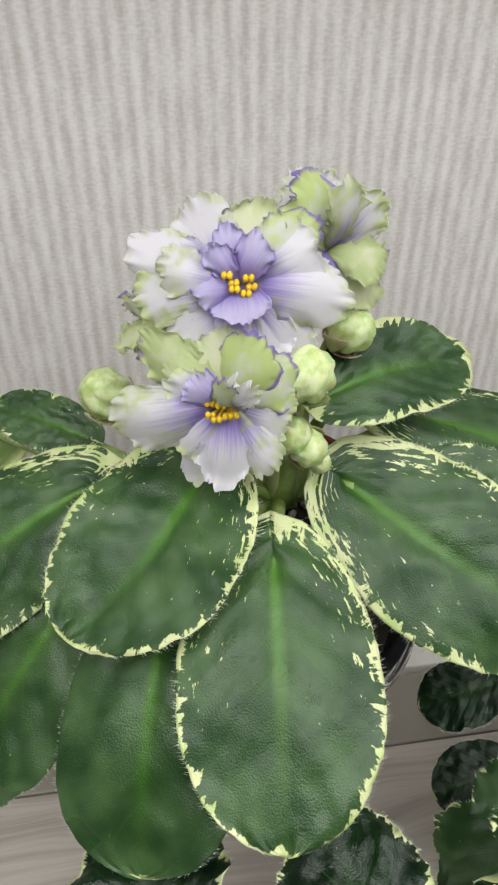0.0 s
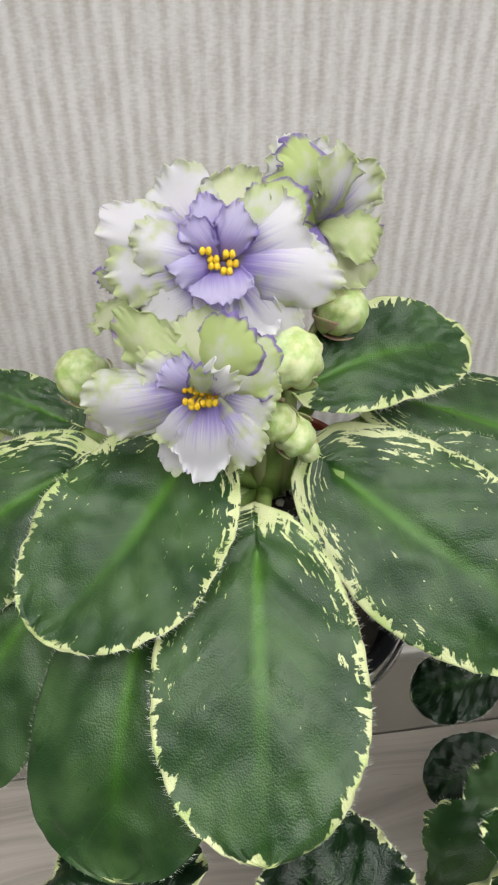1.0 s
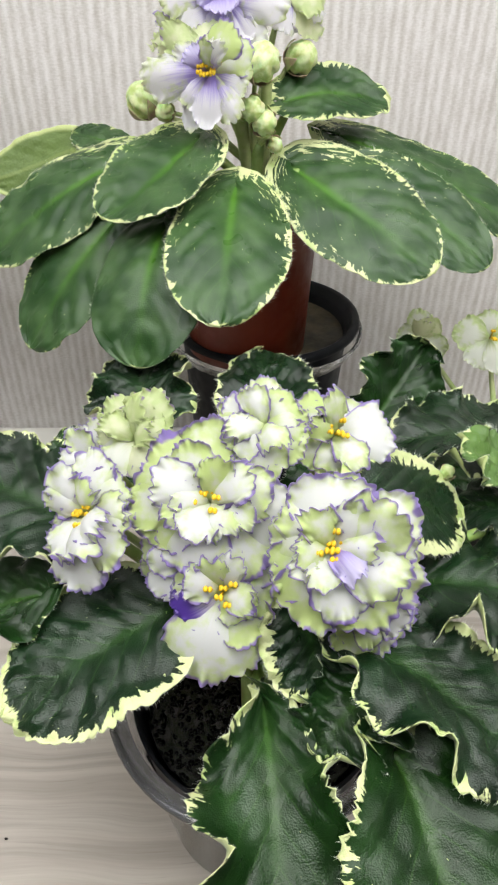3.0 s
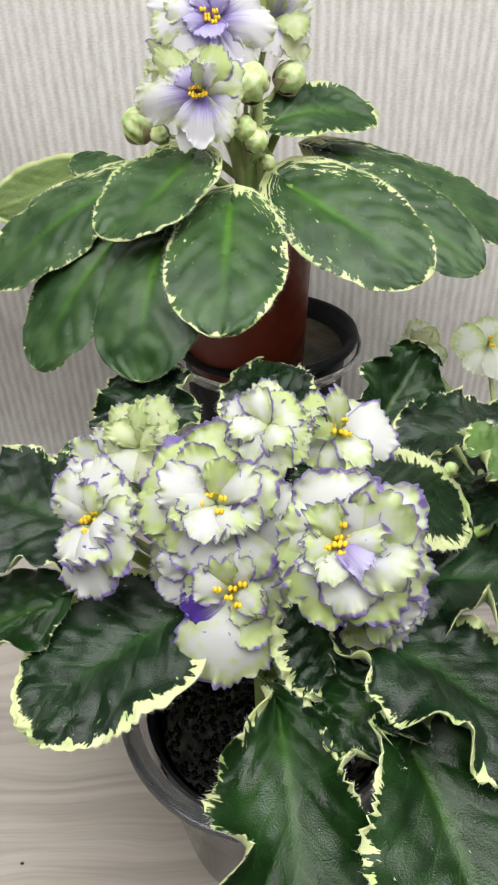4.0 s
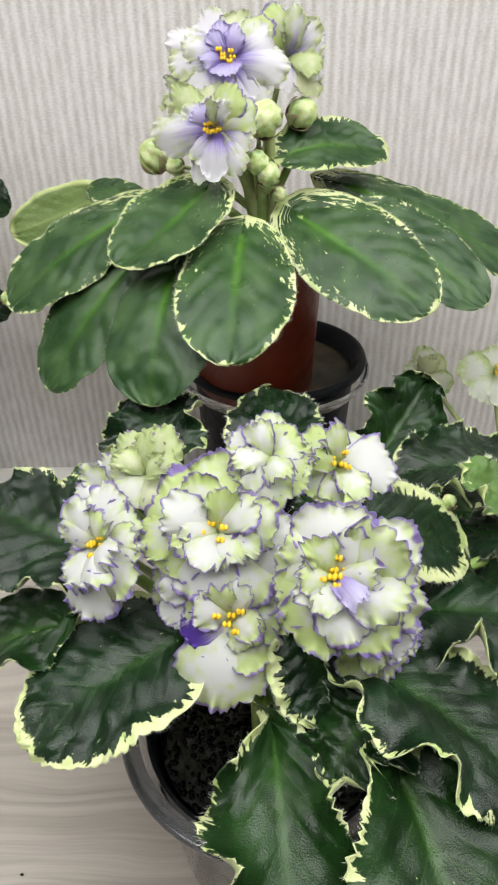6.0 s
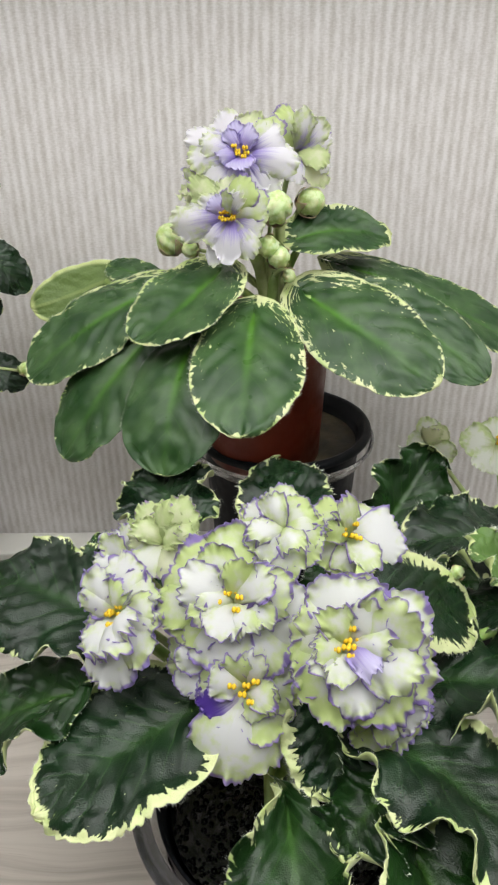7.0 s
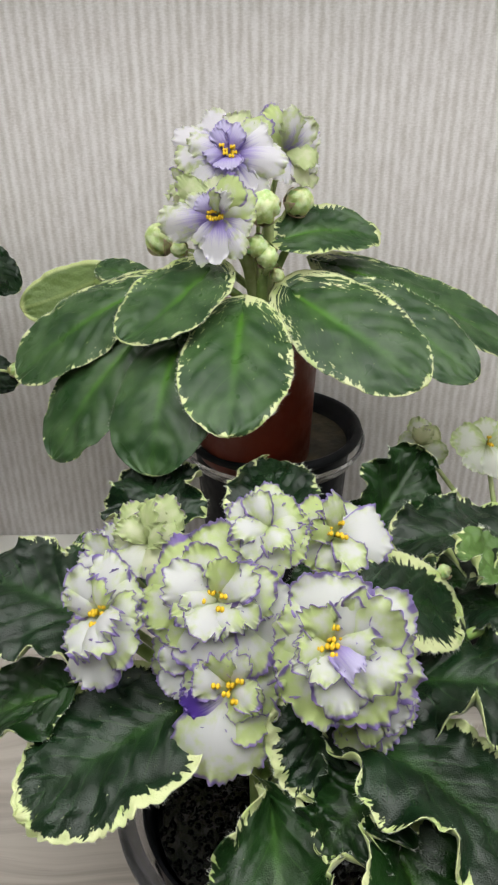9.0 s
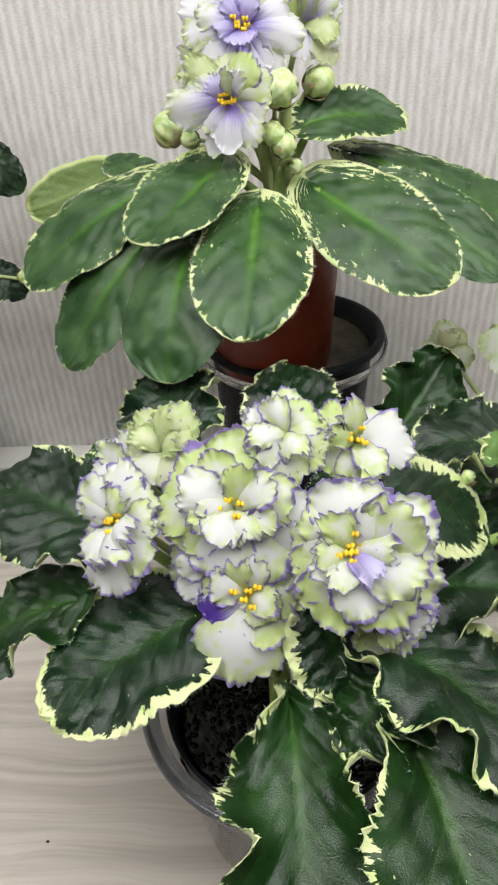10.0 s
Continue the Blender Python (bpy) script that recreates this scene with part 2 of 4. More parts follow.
def wallpaper():
    """Ribbed paper: upright cords of uneven tone with a woven cross grain."""
    g = Graph("ribbed_wallpaper")
    n = g.nt.nodes.new("ShaderNodeTexCoord")
    sep = g.nt.nodes.new("ShaderNodeSeparateXYZ")
    g.nt.links.new(n.outputs["Object"], sep.inputs[0])
    x, z = sep.outputs[0], sep.outputs[2]
    wob = g.math("MULTIPLY", g.math("SUBTRACT", g.noise(g.xyz(g.math("MULTIPLY", x, 60.0), g.math("MULTIPLY", z, 14.0)), 1.0, 2.0), 0.5), 0.9)
    ph = g.math("ADD", g.math("MULTIPLY", x, 2 * math.pi / 0.0068), wob)
    rib = g.math("SINE", ph)
    streak = g.noise(g.xyz(g.math("MULTIPLY", x, 190.0), g.math("MULTIPLY", z, 45.0)), 1.0, 4.0, 0.65)
    fibre = g.noise(g.xyz(g.math("MULTIPLY", x, 380.0), g.math("MULTIPLY", z, 900.0)), 1.0, 3.0)
    tone = g.math("ADD", g.math("MULTIPLY", rib, 0.21), g.math("MULTIPLY", g.math("SUBTRACT", streak, 0.5), 1.35))
    tone = g.math("ADD", tone, g.math("MULTIPLY", g.math("SUBTRACT", fibre, 0.5), 1.0))
    col = g.mix(g.span(tone, -0.75, 0.65), (0.47, 0.435, 0.405), (0.75, 0.727, 0.725))
    h = g.math("ADD", g.math("MULTIPLY", rib, 0.5), g.math("MULTIPLY", fibre, 0.4))
    return g.done(Base_Color=col, Roughness=0.75, Normal=g.bump(h, 0.35, 0.0004))


def laminate():
    """Pale grey-beige wood print with long grain."""
    g = Graph("pale_laminate")
    n = g.nt.nodes.new("ShaderNodeTexCoord")
    sep = g.nt.nodes.new("ShaderNodeSeparateXYZ")
    g.nt.links.new(n.outputs["Object"], sep.inputs[0])
    x, y = sep.outputs[0], sep.outputs[1]
    bend = g.math("MULTIPLY", g.noise(g.xyz(g.math("MULTIPLY", x, 5.0), g.math("MULTIPLY", y, 14.0)), 1.0, 2.0), 0.05)
    yy = g.math("ADD", y, bend)
    a = g.noise(g.xyz(g.math("MULTIPLY", x, 4.0), g.math("MULTIPLY", yy, 130.0)), 1.0, 5.0, 0.65)
    b = g.noise(g.xyz(g.math("MULTIPLY", x, 2.0), g.math("MULTIPLY", yy, 30.0)), 1.0, 3.0)
    c = g.noise(g.xyz(g.math("MULTIPLY", x, 22.0), g.math("MULTIPLY", yy, 900.0)), 1.0, 3.0)
    col = g.mix(g.span(a, 0.3, 0.72), (0.56, 0.51, 0.46), (0.36, 0.315, 0.275))
    col = g.mix(g.span(b, 0.4, 0.7, 0.0, 0.45), col, (0.62, 0.56, 0.50))
    col = g.mix(g.span(c, 0.62, 0.74, 0.0, 0.4), col, (0.24, 0.2, 0.17))
    return g.done(Base_Color=col, Roughness=0.38, Normal=g.bump(a, 0.15, 0.0004))


WALLPAPER, LAMINATE = wallpaper(), laminate()


def glowing(name, colour, strength):
    g = Graph(name)
    return g.done(Emission_Color=(*colour, 1.0), Emission_Strength=strength)


# Glow for the underside of the added lamp, on top of its area light.
LAMP_GLOW = glowing("added_lamp_diffuser", (1.0, 0.99, 0.975), 3.0)


# ---- mesh helpers ----
def smooth(me):
    me.polygons.foreach_set("use_smooth", [True] * len(me.polygons))


def link_mesh(name, me, mats, parent=None, label=""):
    for m in mats if isinstance(mats, (list, tuple)) else (mats,):
        me.materials.append(m)
    ob = new(name, me)
    if parent is not None:
        ob.parent = parent
        if parent.type == "EMPTY":
            ob.matrix_parent_inverse = Matrix.Translation(-parent.location)
    if label:
        tagged(ob, label)
    return ob


def part(name, bm, mat, parent=None, label="", flat=False):
    me = bpy.data.meshes.new(name)
    bmesh.ops.recalc_face_normals(bm, faces=bm.faces[:])
    bm.to_mesh(me)
    bm.free()
    if not flat:
        smooth(me)
    return link_mesh(name, me, mat, parent, label)


def thing(name, at, label, category, group=""):
    ob = new(name)
    ob.empty_display_size = 0.02
    ob.location = at
    return tagged(ob, label, category, group)


def box(name, lo, hi, mat, m=None, parent=None, bevel=0.0, label=""):
    bm = bmesh.new()
    lo, hi = Vector(lo), Vector(hi)
    bmesh.ops.create_cube(bm, size=1.0, matrix=Matrix.Translation((lo + hi) / 2) @ Matrix.Diagonal((*(hi - lo), 1)))
    if bevel:
        bmesh.ops.bevel(bm, geom=bm.edges[:], offset=bevel, segments=2, affect="EDGES", profile=0.5)
    ob = part(name, bm, mat, parent, label, flat=True)
    if m is not None:
        ob.matrix_basis = m
    return ob


def sheet(name, fn, nu, nv, thick, mats, parent, label="", eased=False):
    """A closed thin sheet: fn(u, v) gives the place and a dict of surface values; u 0..1 along, v -1..1 across."""
    us, vs = np.linspace(0, 1, nu + 1), np.linspace(-1, 1, nv + 1)
    if eased:
        us, vs = 0.35 * us + 0.65 * (0.5 - 0.5 * np.cos(np.pi * us)), np.sign(vs) * (1 - (1 - np.abs(vs)) ** 1.35)
    grid = [[fn(u, v) for v in vs] for u in us]
    P = np.array([[tuple(c[0]) for c in row] for row in grid])
    du, dv = np.gradient(P, axis=0), np.gradient(P, axis=1)
    nrm = np.cross(du, dv)
    ln = np.linalg.norm(nrm, axis=2, keepdims=True)
    nrm = nrm / np.maximum(ln, 1e-12)
    bad = ln[..., 0] < 1e-11
    if bad.any():
        nrm[bad] = nrm[~bad].mean(axis=0)
    th = np.array([[thick * min(1.0, c[1].get("body", 1.0)) for c in row] for row in grid])[..., None]
    top, low = P.reshape(-1, 3), (P - nrm * th).reshape(-1, 3)
    n = (nu + 1) * (nv + 1)
    at = lambda i, j: i * (nv + 1) + j
    faces, slot = [], []
    for i in range(nu):
        for j in range(nv):
            a, b, c, d = at(i, j), at(i + 1, j), at(i + 1, j + 1), at(i, j + 1)
            faces += [(a, b, c, d), (n + d, n + c, n + b, n + a)]
            slot += [0, 1]
    loop = [at(i, 0) for i in range(nu + 1)] + [at(nu, j) for j in range(1, nv + 1)] + [at(i, nv) for i in range(nu - 1, -1, -1)] + [at(0, j) for j in range(nv - 1, 0, -1)]
    for a, b in zip(loop, loop[1:] + loop[:1]):
        faces.append((b, a, n + a, n + b))
        slot.append(0)
    me = bpy.data.meshes.new(name)
    me.from_pydata(np.vstack((top, low)).tolist(), [], faces)
    for key in ("along", "across", "rim", "marg", "patch", "arc"):
        vals = [c[1].get(key, 0.0) for row in grid for c in row]
        me.attributes.new(key, "FLOAT", "POINT").data.foreach_set("value", vals + vals)
    me.update()
    smooth(me)
    ob = link_mesh(name, me, mats, parent, label)
    me.polygons.foreach_set("material_index", [min(s, len(me.materials) - 1) for s in slot])
    return ob


def tube(bm, pts, radii, sides=8):
    """A tapered tube along a chain of points."""
    pts = [Vector(p) for p in pts]
    rings = []
    for i, p in enumerate(pts):
        d = (pts[min(i + 1, len(pts) - 1)] - pts[max(i - 1, 0)]).normalized()
        a = d.orthogonal().normalized() if not rings else (last - d * last.dot(d)).normalized()
        last = a
        b = d.cross(a)
        r = radii[0] + (radii[1] - radii[0]) * i / (len(pts) - 1)
        rings.append([bm.verts.new(p + (a * math.cos(2 * math.pi * k / sides) + b * math.sin(2 * math.pi * k / sides)) * r) for k in range(sides)])
    for r0, r1 in zip(rings, rings[1:]):
        for k in range(sides):
            bm.faces.new((r0[k], r0[(k + 1) % sides], r1[(k + 1) % sides], r1[k]))
    bm.faces.new(rings[0][::-1])
    bm.faces.new(rings[-1])


def bow(a, b, lift, n=9):
    a, b = Vector(a), Vector(b)
    return [a.lerp(b, i / n) + Vector((0, 0, lift * 4 * (i / n) * (1 - i / n))) for i in range(n + 1)]


def turned(bm, profile, at, sides=48):
    """A body of revolution from (radius, height) pairs."""
    rings = []
    for r, z in profile:
        if r < 1e-6:
            rings.append([bm.verts.new((at[0], at[1], at[2] + z))])
        else:
            rings.append([bm.verts.new((at[0] + r * math.cos(2 * math.pi * k / sides), at[1] + r * math.sin(2 * math.pi * k / sides), at[2] + z)) for k in range(sides)])
    for r0, r1 in zip(rings, rings[1:]):
        for k in range(sides):
            q = [r0[k % len(r0)], r0[(k + 1) % len(r0)], r1[(k + 1) % len(r1)], r1[k % len(r1)]]
            q = list(dict.fromkeys(q))
            if len(q) > 2:
                bm.faces.new(q)


def ball(bm, at, r, sx=1.0, sy=1.0, sz=1.0, turn=None, sub=1):
    m = Matrix.Translation(at) @ (turn.to_4x4() if turn else Matrix()) @ Matrix.Diagonal((sx, sy, sz, 1))
    return bmesh.ops.create_icosphere(bm, subdivisions=sub, radius=r, matrix=m)["verts"]


# ---- plants ----
def leaf(plant, base, tip, width, roll=0.0, arch=0.05, crown=None, margin=0.0015, top_margin=0.0, ruffle=0.0, scallop=0.0, cup=0.0,
         lobe=0.16, quilt=0.0008, skin=None, seed=0, side=0.0, stalk=0.0026, stalk_lift=0.16, sag=0.0, fold=0.0, hairs=True, label="", waves=2.6, blunt=0.90, full=2.1, wavy=0.0):
    """One leaf from its joint to its tip: width across, roll about its length, arch along it."""
    rng = random.Random(seed)
    base, tip = Vector(base), Vector(tip)
    d = tip - base
    ln = d.length
    d.normalize()
    s = d.cross(Vector((0, 0, 1))).normalized()
    n = s.cross(d)
    q = Matrix.Rotation(radians(-roll), 3, d)
    s, n = q @ s, q @ n
    ph = [rng.uniform(0, 6.28) for _ in range(6)]

    def half(u):
        x = min(1.0, max(0.0, u))
        return 0.5 * width * max(0.0, 1 - abs(2 * x ** blunt - 1) ** full) ** 0.5

    def surf(u, v):
        w = half(u)
        a = abs(v)
        y = u * ln - lobe * ln * a ** 1.6 * (1 - u) ** 3.2
        if u < 0.03:
            w = half(0.03) * u / 0.03
        rim = min((1 - a) * max(w, 1e-4), (1 - u) * ln * 0.8 + 0.0002) if u > 0.03 else (1 - a) * half(0.03) * 0.5 + 0.1 * u * ln
        x = v * w * (1 - wavy * a * a * math.sin(2 * math.pi * waves * u + ph[1] + (2.1 if v > 0 else 0)) * min(1, 6 * u))
        ang = math.atan2(x, y - 0.45 * ln)
        arc = ang * 0.4 * (ln + width) / 2
        tooth = abs(math.sin(math.pi * arc / (0.0042 + 0.0006 * math.sin(2.3 * ang + ph[4])) + ph[0])) ** 0.8
        push = scallop * 0.5 * width * (tooth - 0.6) * max(0.0, 1 - rim / 0.0065) * (1 + 0.5 * math.sin(5 * ang + ph[4])) * min(1.0, 8 * u)
        x += push * math.sin(ang)
        y += push * math.cos(ang)
        z = arch * ln * 4 * u * (1 - u) - sag * ln * u ** 3
        z += cup * width * a * a * math.sin(math.pi * min(1, u + 0.1)) - 0.035 * width * math.exp(-(v / 0.13) ** 2) * (1 - 0.6 * u)
        sweep = u - 0.36 * a
        z += quilt * width / 0.06 * (abs(math.sin(math.pi * 6.0 * sweep + 0.5 + 0.7 * math.sin(4 * v + ph[5]))) - 0.5) * math.sin(math.pi * min(1, a * 1.05)) * 1.4
        z += 1.3 * quilt * noise.noise(Vector((u * 6.5, v * 4.0, seed * 1.7))) + 0.7 * quilt * noise.noise(Vector((u * 15, v * 9, seed * 2.3)))
        rf = ruffle * width * a ** 2.2 * (math.sin(2 * math.pi * waves * u + ph[1] + (2.1 if v > 0 else 0)) + 0.45 * a * a * math.sin(2 * math.pi * waves * 2.7 * u + ph[2] + v))
        z += rf * min(1, 5 * u) + fold * width * a
        z += 0.55 * min(ruffle, 0.12) * width * noise.noise(Vector((u * 4.5, v * 1.7, seed * 3.1))) * (0.3 + a)
        x -= 0.75 * max(rf, -0.3 * rf) * (1 if v > 0 else -1)
        z += 0.012 * ln * math.sin(5 * u + ph[3] + 2.2 * v)
        x += side * ln * 4 * u * (1 - u)
        p = base + d * y - s * (x - 2 * side * ln * 4 * u * (1 - u)) + n * z
        m = margin + 0.1 * top_margin
        patch = min(1.3, top_margin / 0.006) * (1 - u) ** 1.3 * a ** 1.7
        return p, {"along": u, "across": v, "rim": rim, "marg": m, "patch": patch, "arc": arc, "body": 0.3 + 0.7 * min(1.0, rim / 0.004)}

    ob = sheet("leaf", surf, 96 if ruffle > 0.015 else 60, 28, 0.0011, [skin or LEAF_MOSS, LEAF_BACK], plant, label, eased=True)
    if crown is not None:
        bm = bmesh.new()
        c = Vector(crown)
        end = base + d * 0.006 - n * 0.002
        mid = c.lerp(end, 0.55) + Vector((0, 0, stalk_lift * (end - c).length))
        pts = [c * (1 - t) ** 2 + mid * 2 * t * (1 - t) + end * t * t for t in (i / 10 for i in range(11))]
        tube(bm, pts, (stalk * 1.25, stalk * 0.8), 10)
        part("petiole", bm, STEM, ob)
    if hairs:
        bm = bmesh.new()
        for i in range(300):
            u, v = rng.uniform(0.03, 0.999), rng.choice((-1, 1))
            p, _ = surf(u, v)
            o = (p - surf(u, v * 0.9)[0])
            if u > 0.93:
                o = p - surf(u - 0.08, v * 0.9)[0]
            if o.length < 1e-7:
                continue
            o = (o.normalized() + Vector((rng.uniform(-.4, .4), rng.uniform(-.4, .4), rng.uniform(-.2, .5)))).normalized()
            e = p + o * rng.uniform(0.0009, 0.0024)
            k = o.orthogonal().normalized() * 0.00006
            k2 = o.cross(k)
            vs = [bm.verts.new(p + k), bm.verts.new(p - k * 0.5 + k2), bm.verts.new(p - k * 0.5 - k2), bm.verts.new(e)]
            for f in ((0, 1, 3), (1, 2, 3), (2, 0, 3)):
                bm.faces.new([vs[j] for j in f])
        tagged(part("hairs", bm, HAIR, ob), kind="stuff")
    return ob


def petal(flower, m, length, width, lift, mat, rng, ruffle=0.075):
    """A broad ruffled petal from the heart outward: m has x outward and z along the flower's facing."""
    ph = [rng.uniform(0, 6.28) for _ in range(8)]
    lf, bulge, curl, sway = radians(lift), rng.uniform(0.08, 0.17), rng.uniform(0.02, 0.10), rng.uniform(-0.08, 0.08)
    rolled, lean = rng.uniform(-0.03, 0.10), radians(rng.uniform(-9, 9))
    ct, st = math.cos(lean), math.sin(lean)

    def surf(u, v):
        u, a = 1 - (1 - u) ** 1.6, abs(v)
        h = 0.5 * width * (0.24 + 0.76 * math.sin(0.5 * math.pi * min(1.0, u / 0.74)))
        x, y = length * u * (1 - 0.25 * a ** 2.2 * u), v * h
        rim = min(1 - u, (1 - a) * h / length)
        e, root = max(0.0, 1 - rim / 0.28), min(1.0, u / 0.4)
        f = math.atan2(y, x - 0.42 * length)
        w1 = math.sin(7 * f + 1.8 * math.sin(3 * f + ph[0]) + ph[1])
        w2 = math.sin(18 * f + 2.0 * math.sin(5 * f + ph[2]) + ph[3])
        w3 = math.sin(33 * f + 3.0 * math.sin(8 * f + ph[4]) + ph[5])
        grow = 1 + root * (0.05 * e * e * math.sin(4 * f + ph[6]) + 0.06 * e ** 3 * (abs(math.sin(9 * f + 1.5 * math.sin(3 * f + ph[3]) + ph[2])) ** 0.6 - 0.6) + 0.012 * e ** 9 * w3)
        x, y = x * grow, y * grow
        z = ruffle * length * root * (0.75 * e ** 3 * w1 + 0.60 * e ** 5 * w2 + 0.20 * e ** 9 * w3)
        z += length * (bulge * math.sin(math.pi * u) * (1 - a * a) - curl * u ** 2.5 + sway * u * math.sin(2.2 * v + ph[7]) + rolled * e ** 5 * root)
        y, z = y * ct - z * st, y * st + z * ct
        p = Vector((x * math.cos(lf) - z * math.sin(lf), y, x * math.sin(lf) + z * math.cos(lf)))
        return m @ p, {"along": u, "across": v, "rim": rim, "body": 0.4 + 0.6 * (1 - u)}

    return sheet("petal", surf, 15, 72, 0.0004, mat, flower)


def facing(at, to, spin=0.0):
    z = Vector(to).normalized()
    x = z.orthogonal().normalized()
    y = z.cross(x)
    m = Matrix((x, y, z)).transposed().to_4x4()
    return Matrix.Translation(at) @ m @ Matrix.Rotation(radians(spin), 4, "Z")


def aimed(at, to, out):
    """A frame whose z faces to and whose x leans along out."""
    z = Vector(to).normalized()
    x = Vector(out)
    x = (x - z * x.dot(z)).normalized()
    return Matrix.Translation(at) @ Matrix((x, z.cross(x), z)).transposed().to_4x4()


def flower(plant, at, to, petals, seed, foot=None, anthers=5, spread=0.004, ruffle=0.075, label=""):
    """petals: turn round the heart (0 to its right, 90 upward), length and width in mm, lift out of the flower's plane, skin."""
    rng = random.Random(seed)
    m = aimed(at, to, (1, 0, 0))
    zdir = m.to_3x3() @ Vector((0, 0, 1))
    bm = bmesh.new()
    turned(bm, [(0.0, -0.004), (0.0028, -0.003), (0.003, 0.0), (0.0, 0.0015)], (0, 0, 0), 12)
    bm.transform(m)
    heart = part("flower", bm, SEPAL, plant, label)
    for k, (turn, length, width, lift, skin) in enumerate(petals):
        fm = m @ Matrix.Translation((0, 0, 0.00025 * k)) @ Matrix.Rotation(radians(turn), 4, "Z")
        petal(heart, fm, 0.001 * length / max(0.6, math.cos(radians(lift))), 0.001 * width, lift, SKINS[skin], rng, ruffle * (1.6 if lift > 15 else 1.0))
    for k in range(anthers):
        bm = bmesh.new()
        a, r = 2 * math.pi * (k + rng.uniform(-0.6, 0.6)) / anthers, spread * rng.uniform(0.15, 1.1)
        top = Vector((r * math.cos(a), r * math.sin(a), rng.uniform(0.007, 0.010)))
        for sgn in (-1, 1):
            ball(bm, top + Vector((sgn * 0.0008, 0, 0)), 0.00102, 0.85, 1.15, 1.0, sub=2)
        tube(bm, [(0, 0, 0.001), top * 0.6, top], (0.0005, 0.0004), 5)
        bm.transform(m)
        part("anther", bm, ANTHER, heart)
    if foot is not None:
        bm = bmesh.new()
        c, e = Vector(foot), Vector(at) - zdir * 0.003
        mid = c.lerp(e, 0.7) - zdir * 0.012
        pts = [c * (1 - t) ** 2 + mid * 2 * t * (1 - t) + e * t * t for t in (i / 8 for i in range(9))]
        tube(bm, pts, (0.0023, 0.0014), 8)
        part("flower_stalk", bm, STEM_PALE, heart)
    return heart


def bud(plant, at, to, size, seed, foot=None):
    rng = random.Random(seed)
    m = facing(at, to, rng.uniform(0, 360))
    bm = bmesh.new()
    vs = ball(bm, (0, 0, 0), size, sub=4)
    for v in vs:
        a = math.atan2(v.co.y, v.co.x)
        f = v.co.z / size
        k = 1 + 0.24 * abs(math.sin(3 * a + 2.2 * f)) ** 0.7 - 0.1 + 0.03 * math.sin(9 * a - 6 * f) * (f > -0.4)
        v.co = Vector((v.co.x * k * 0.92, v.co.y * k * 0.92, v.co.z * 1.12 - 0.12 * size * (f > 0.7) * (f - 0.7)))
    bm.transform(m)
    ob = part("bud", bm, BUD, plant)
    for k in range(5):
        a = 2 * math.pi * k / 5

        def surf(u, v, a=a):
            w = 0.42 * size * math.sin(math.pi * min(1, 0.25 + 0.75 * u)) * v
            th = -1.35 + 1.55 * u
            r = size * 1.07
            p = Vector((r * math.cos(th) + 0.1 * size * u, w, r * 1.1 * math.sin(th)))
            return m @ (Matrix.Rotation(a, 4, "Z") @ p), {"along": u, "across": v, "rim": 1 - abs(v)}
        sheet("sepal", surf, 8, 4, 0.0004, SEPAL, ob)
    if foot is not None:
        bm = bmesh.new()
        z = m.to_3x3() @ Vector((0, 0, 1))
        tube(bm, bow(foot, Vector(at) - z * size, 0.006), (0.0017, 0.0011), 8)
        part("flower_stalk", bm, STEM_PALE, ob)
    return ob


def soil_disc(plant, at, r, seed, perlite=20, mat=None):
    bm = bmesh.new()
    n = 26
    rings = [[bm.verts.new((at[0], at[1], at[2]))]]
    for i in range(1, n + 1):
        q = r * i / n
        rings.append([bm.verts.new((at[0] + q * math.cos(a), at[1] + q * math.sin(a), at[2] + 0.0035 * noise.noise(Vector((q * math.cos(a), q * math.sin(a), seed)) * 190) + 0.0022 * noise.noise(Vector((q * math.cos(a), q * math.sin(a), seed)) * 430)))
                      for a in (2 * math.pi * k / 72 for k in range(72))])
    for k in range(72):
        bm.faces.new((rings[0][0], rings[1][k], rings[1][(k + 1) % 72]))
        for r0, r1 in zip(rings[1:], rings[2:]):
            bm.faces.new((r0[k], r1[k], r1[(k + 1) % 72], r0[(k + 1) % 72]))
    ob = part("soil", bm, mat or SOIL, plant)
    rng = random.Random(seed)
    if perlite:
        bm = bmesh.new()
        for _ in range(perlite):
            a, q = rng.uniform(0, 6.28), r * math.sqrt(rng.random()) * 0.95
            for v in ball(bm, (at[0] + q * math.cos(a), at[1] + q * math.sin(a), at[2] + 0.002), rng.uniform(0.0012, 0.0028), sub=1):
                v.co += Vector((rng.uniform(-1, 1), rng.uniform(-1, 1), rng.uniform(-1, 1))) * 0.0003
        tagged(part("perlite", bm, PERLITE, ob, "white perlite grains"), kind="stuff")
    return ob


# ---- room ----
tagged(box("wall_back", (-1.5, 0.0, -0.75), (1.5, 0.12, 1.75), WALLPAPER, BENCH), "pale grey-beige wallpaper with upright woven ribs", "wall", kind="structure")
tagged(box("wall_left", (-1.62, -2.6, -0.75), (-1.5, 0.12, 1.75), PAINT, BENCH), "plain light room wall", "wall", kind="structure")
tagged(box("wall_right", (1.5, -2.6, -0.75), (1.62, 0.12, 1.75), PAINT, BENCH), "plain light room wall", "wall", kind="structure")
tagged(box("wall_front", (-1.62, -2.72, -0.75), (1.62, -2.6, 1.75), PAINT, BENCH), "plain light room wall", "wall", kind="structure")
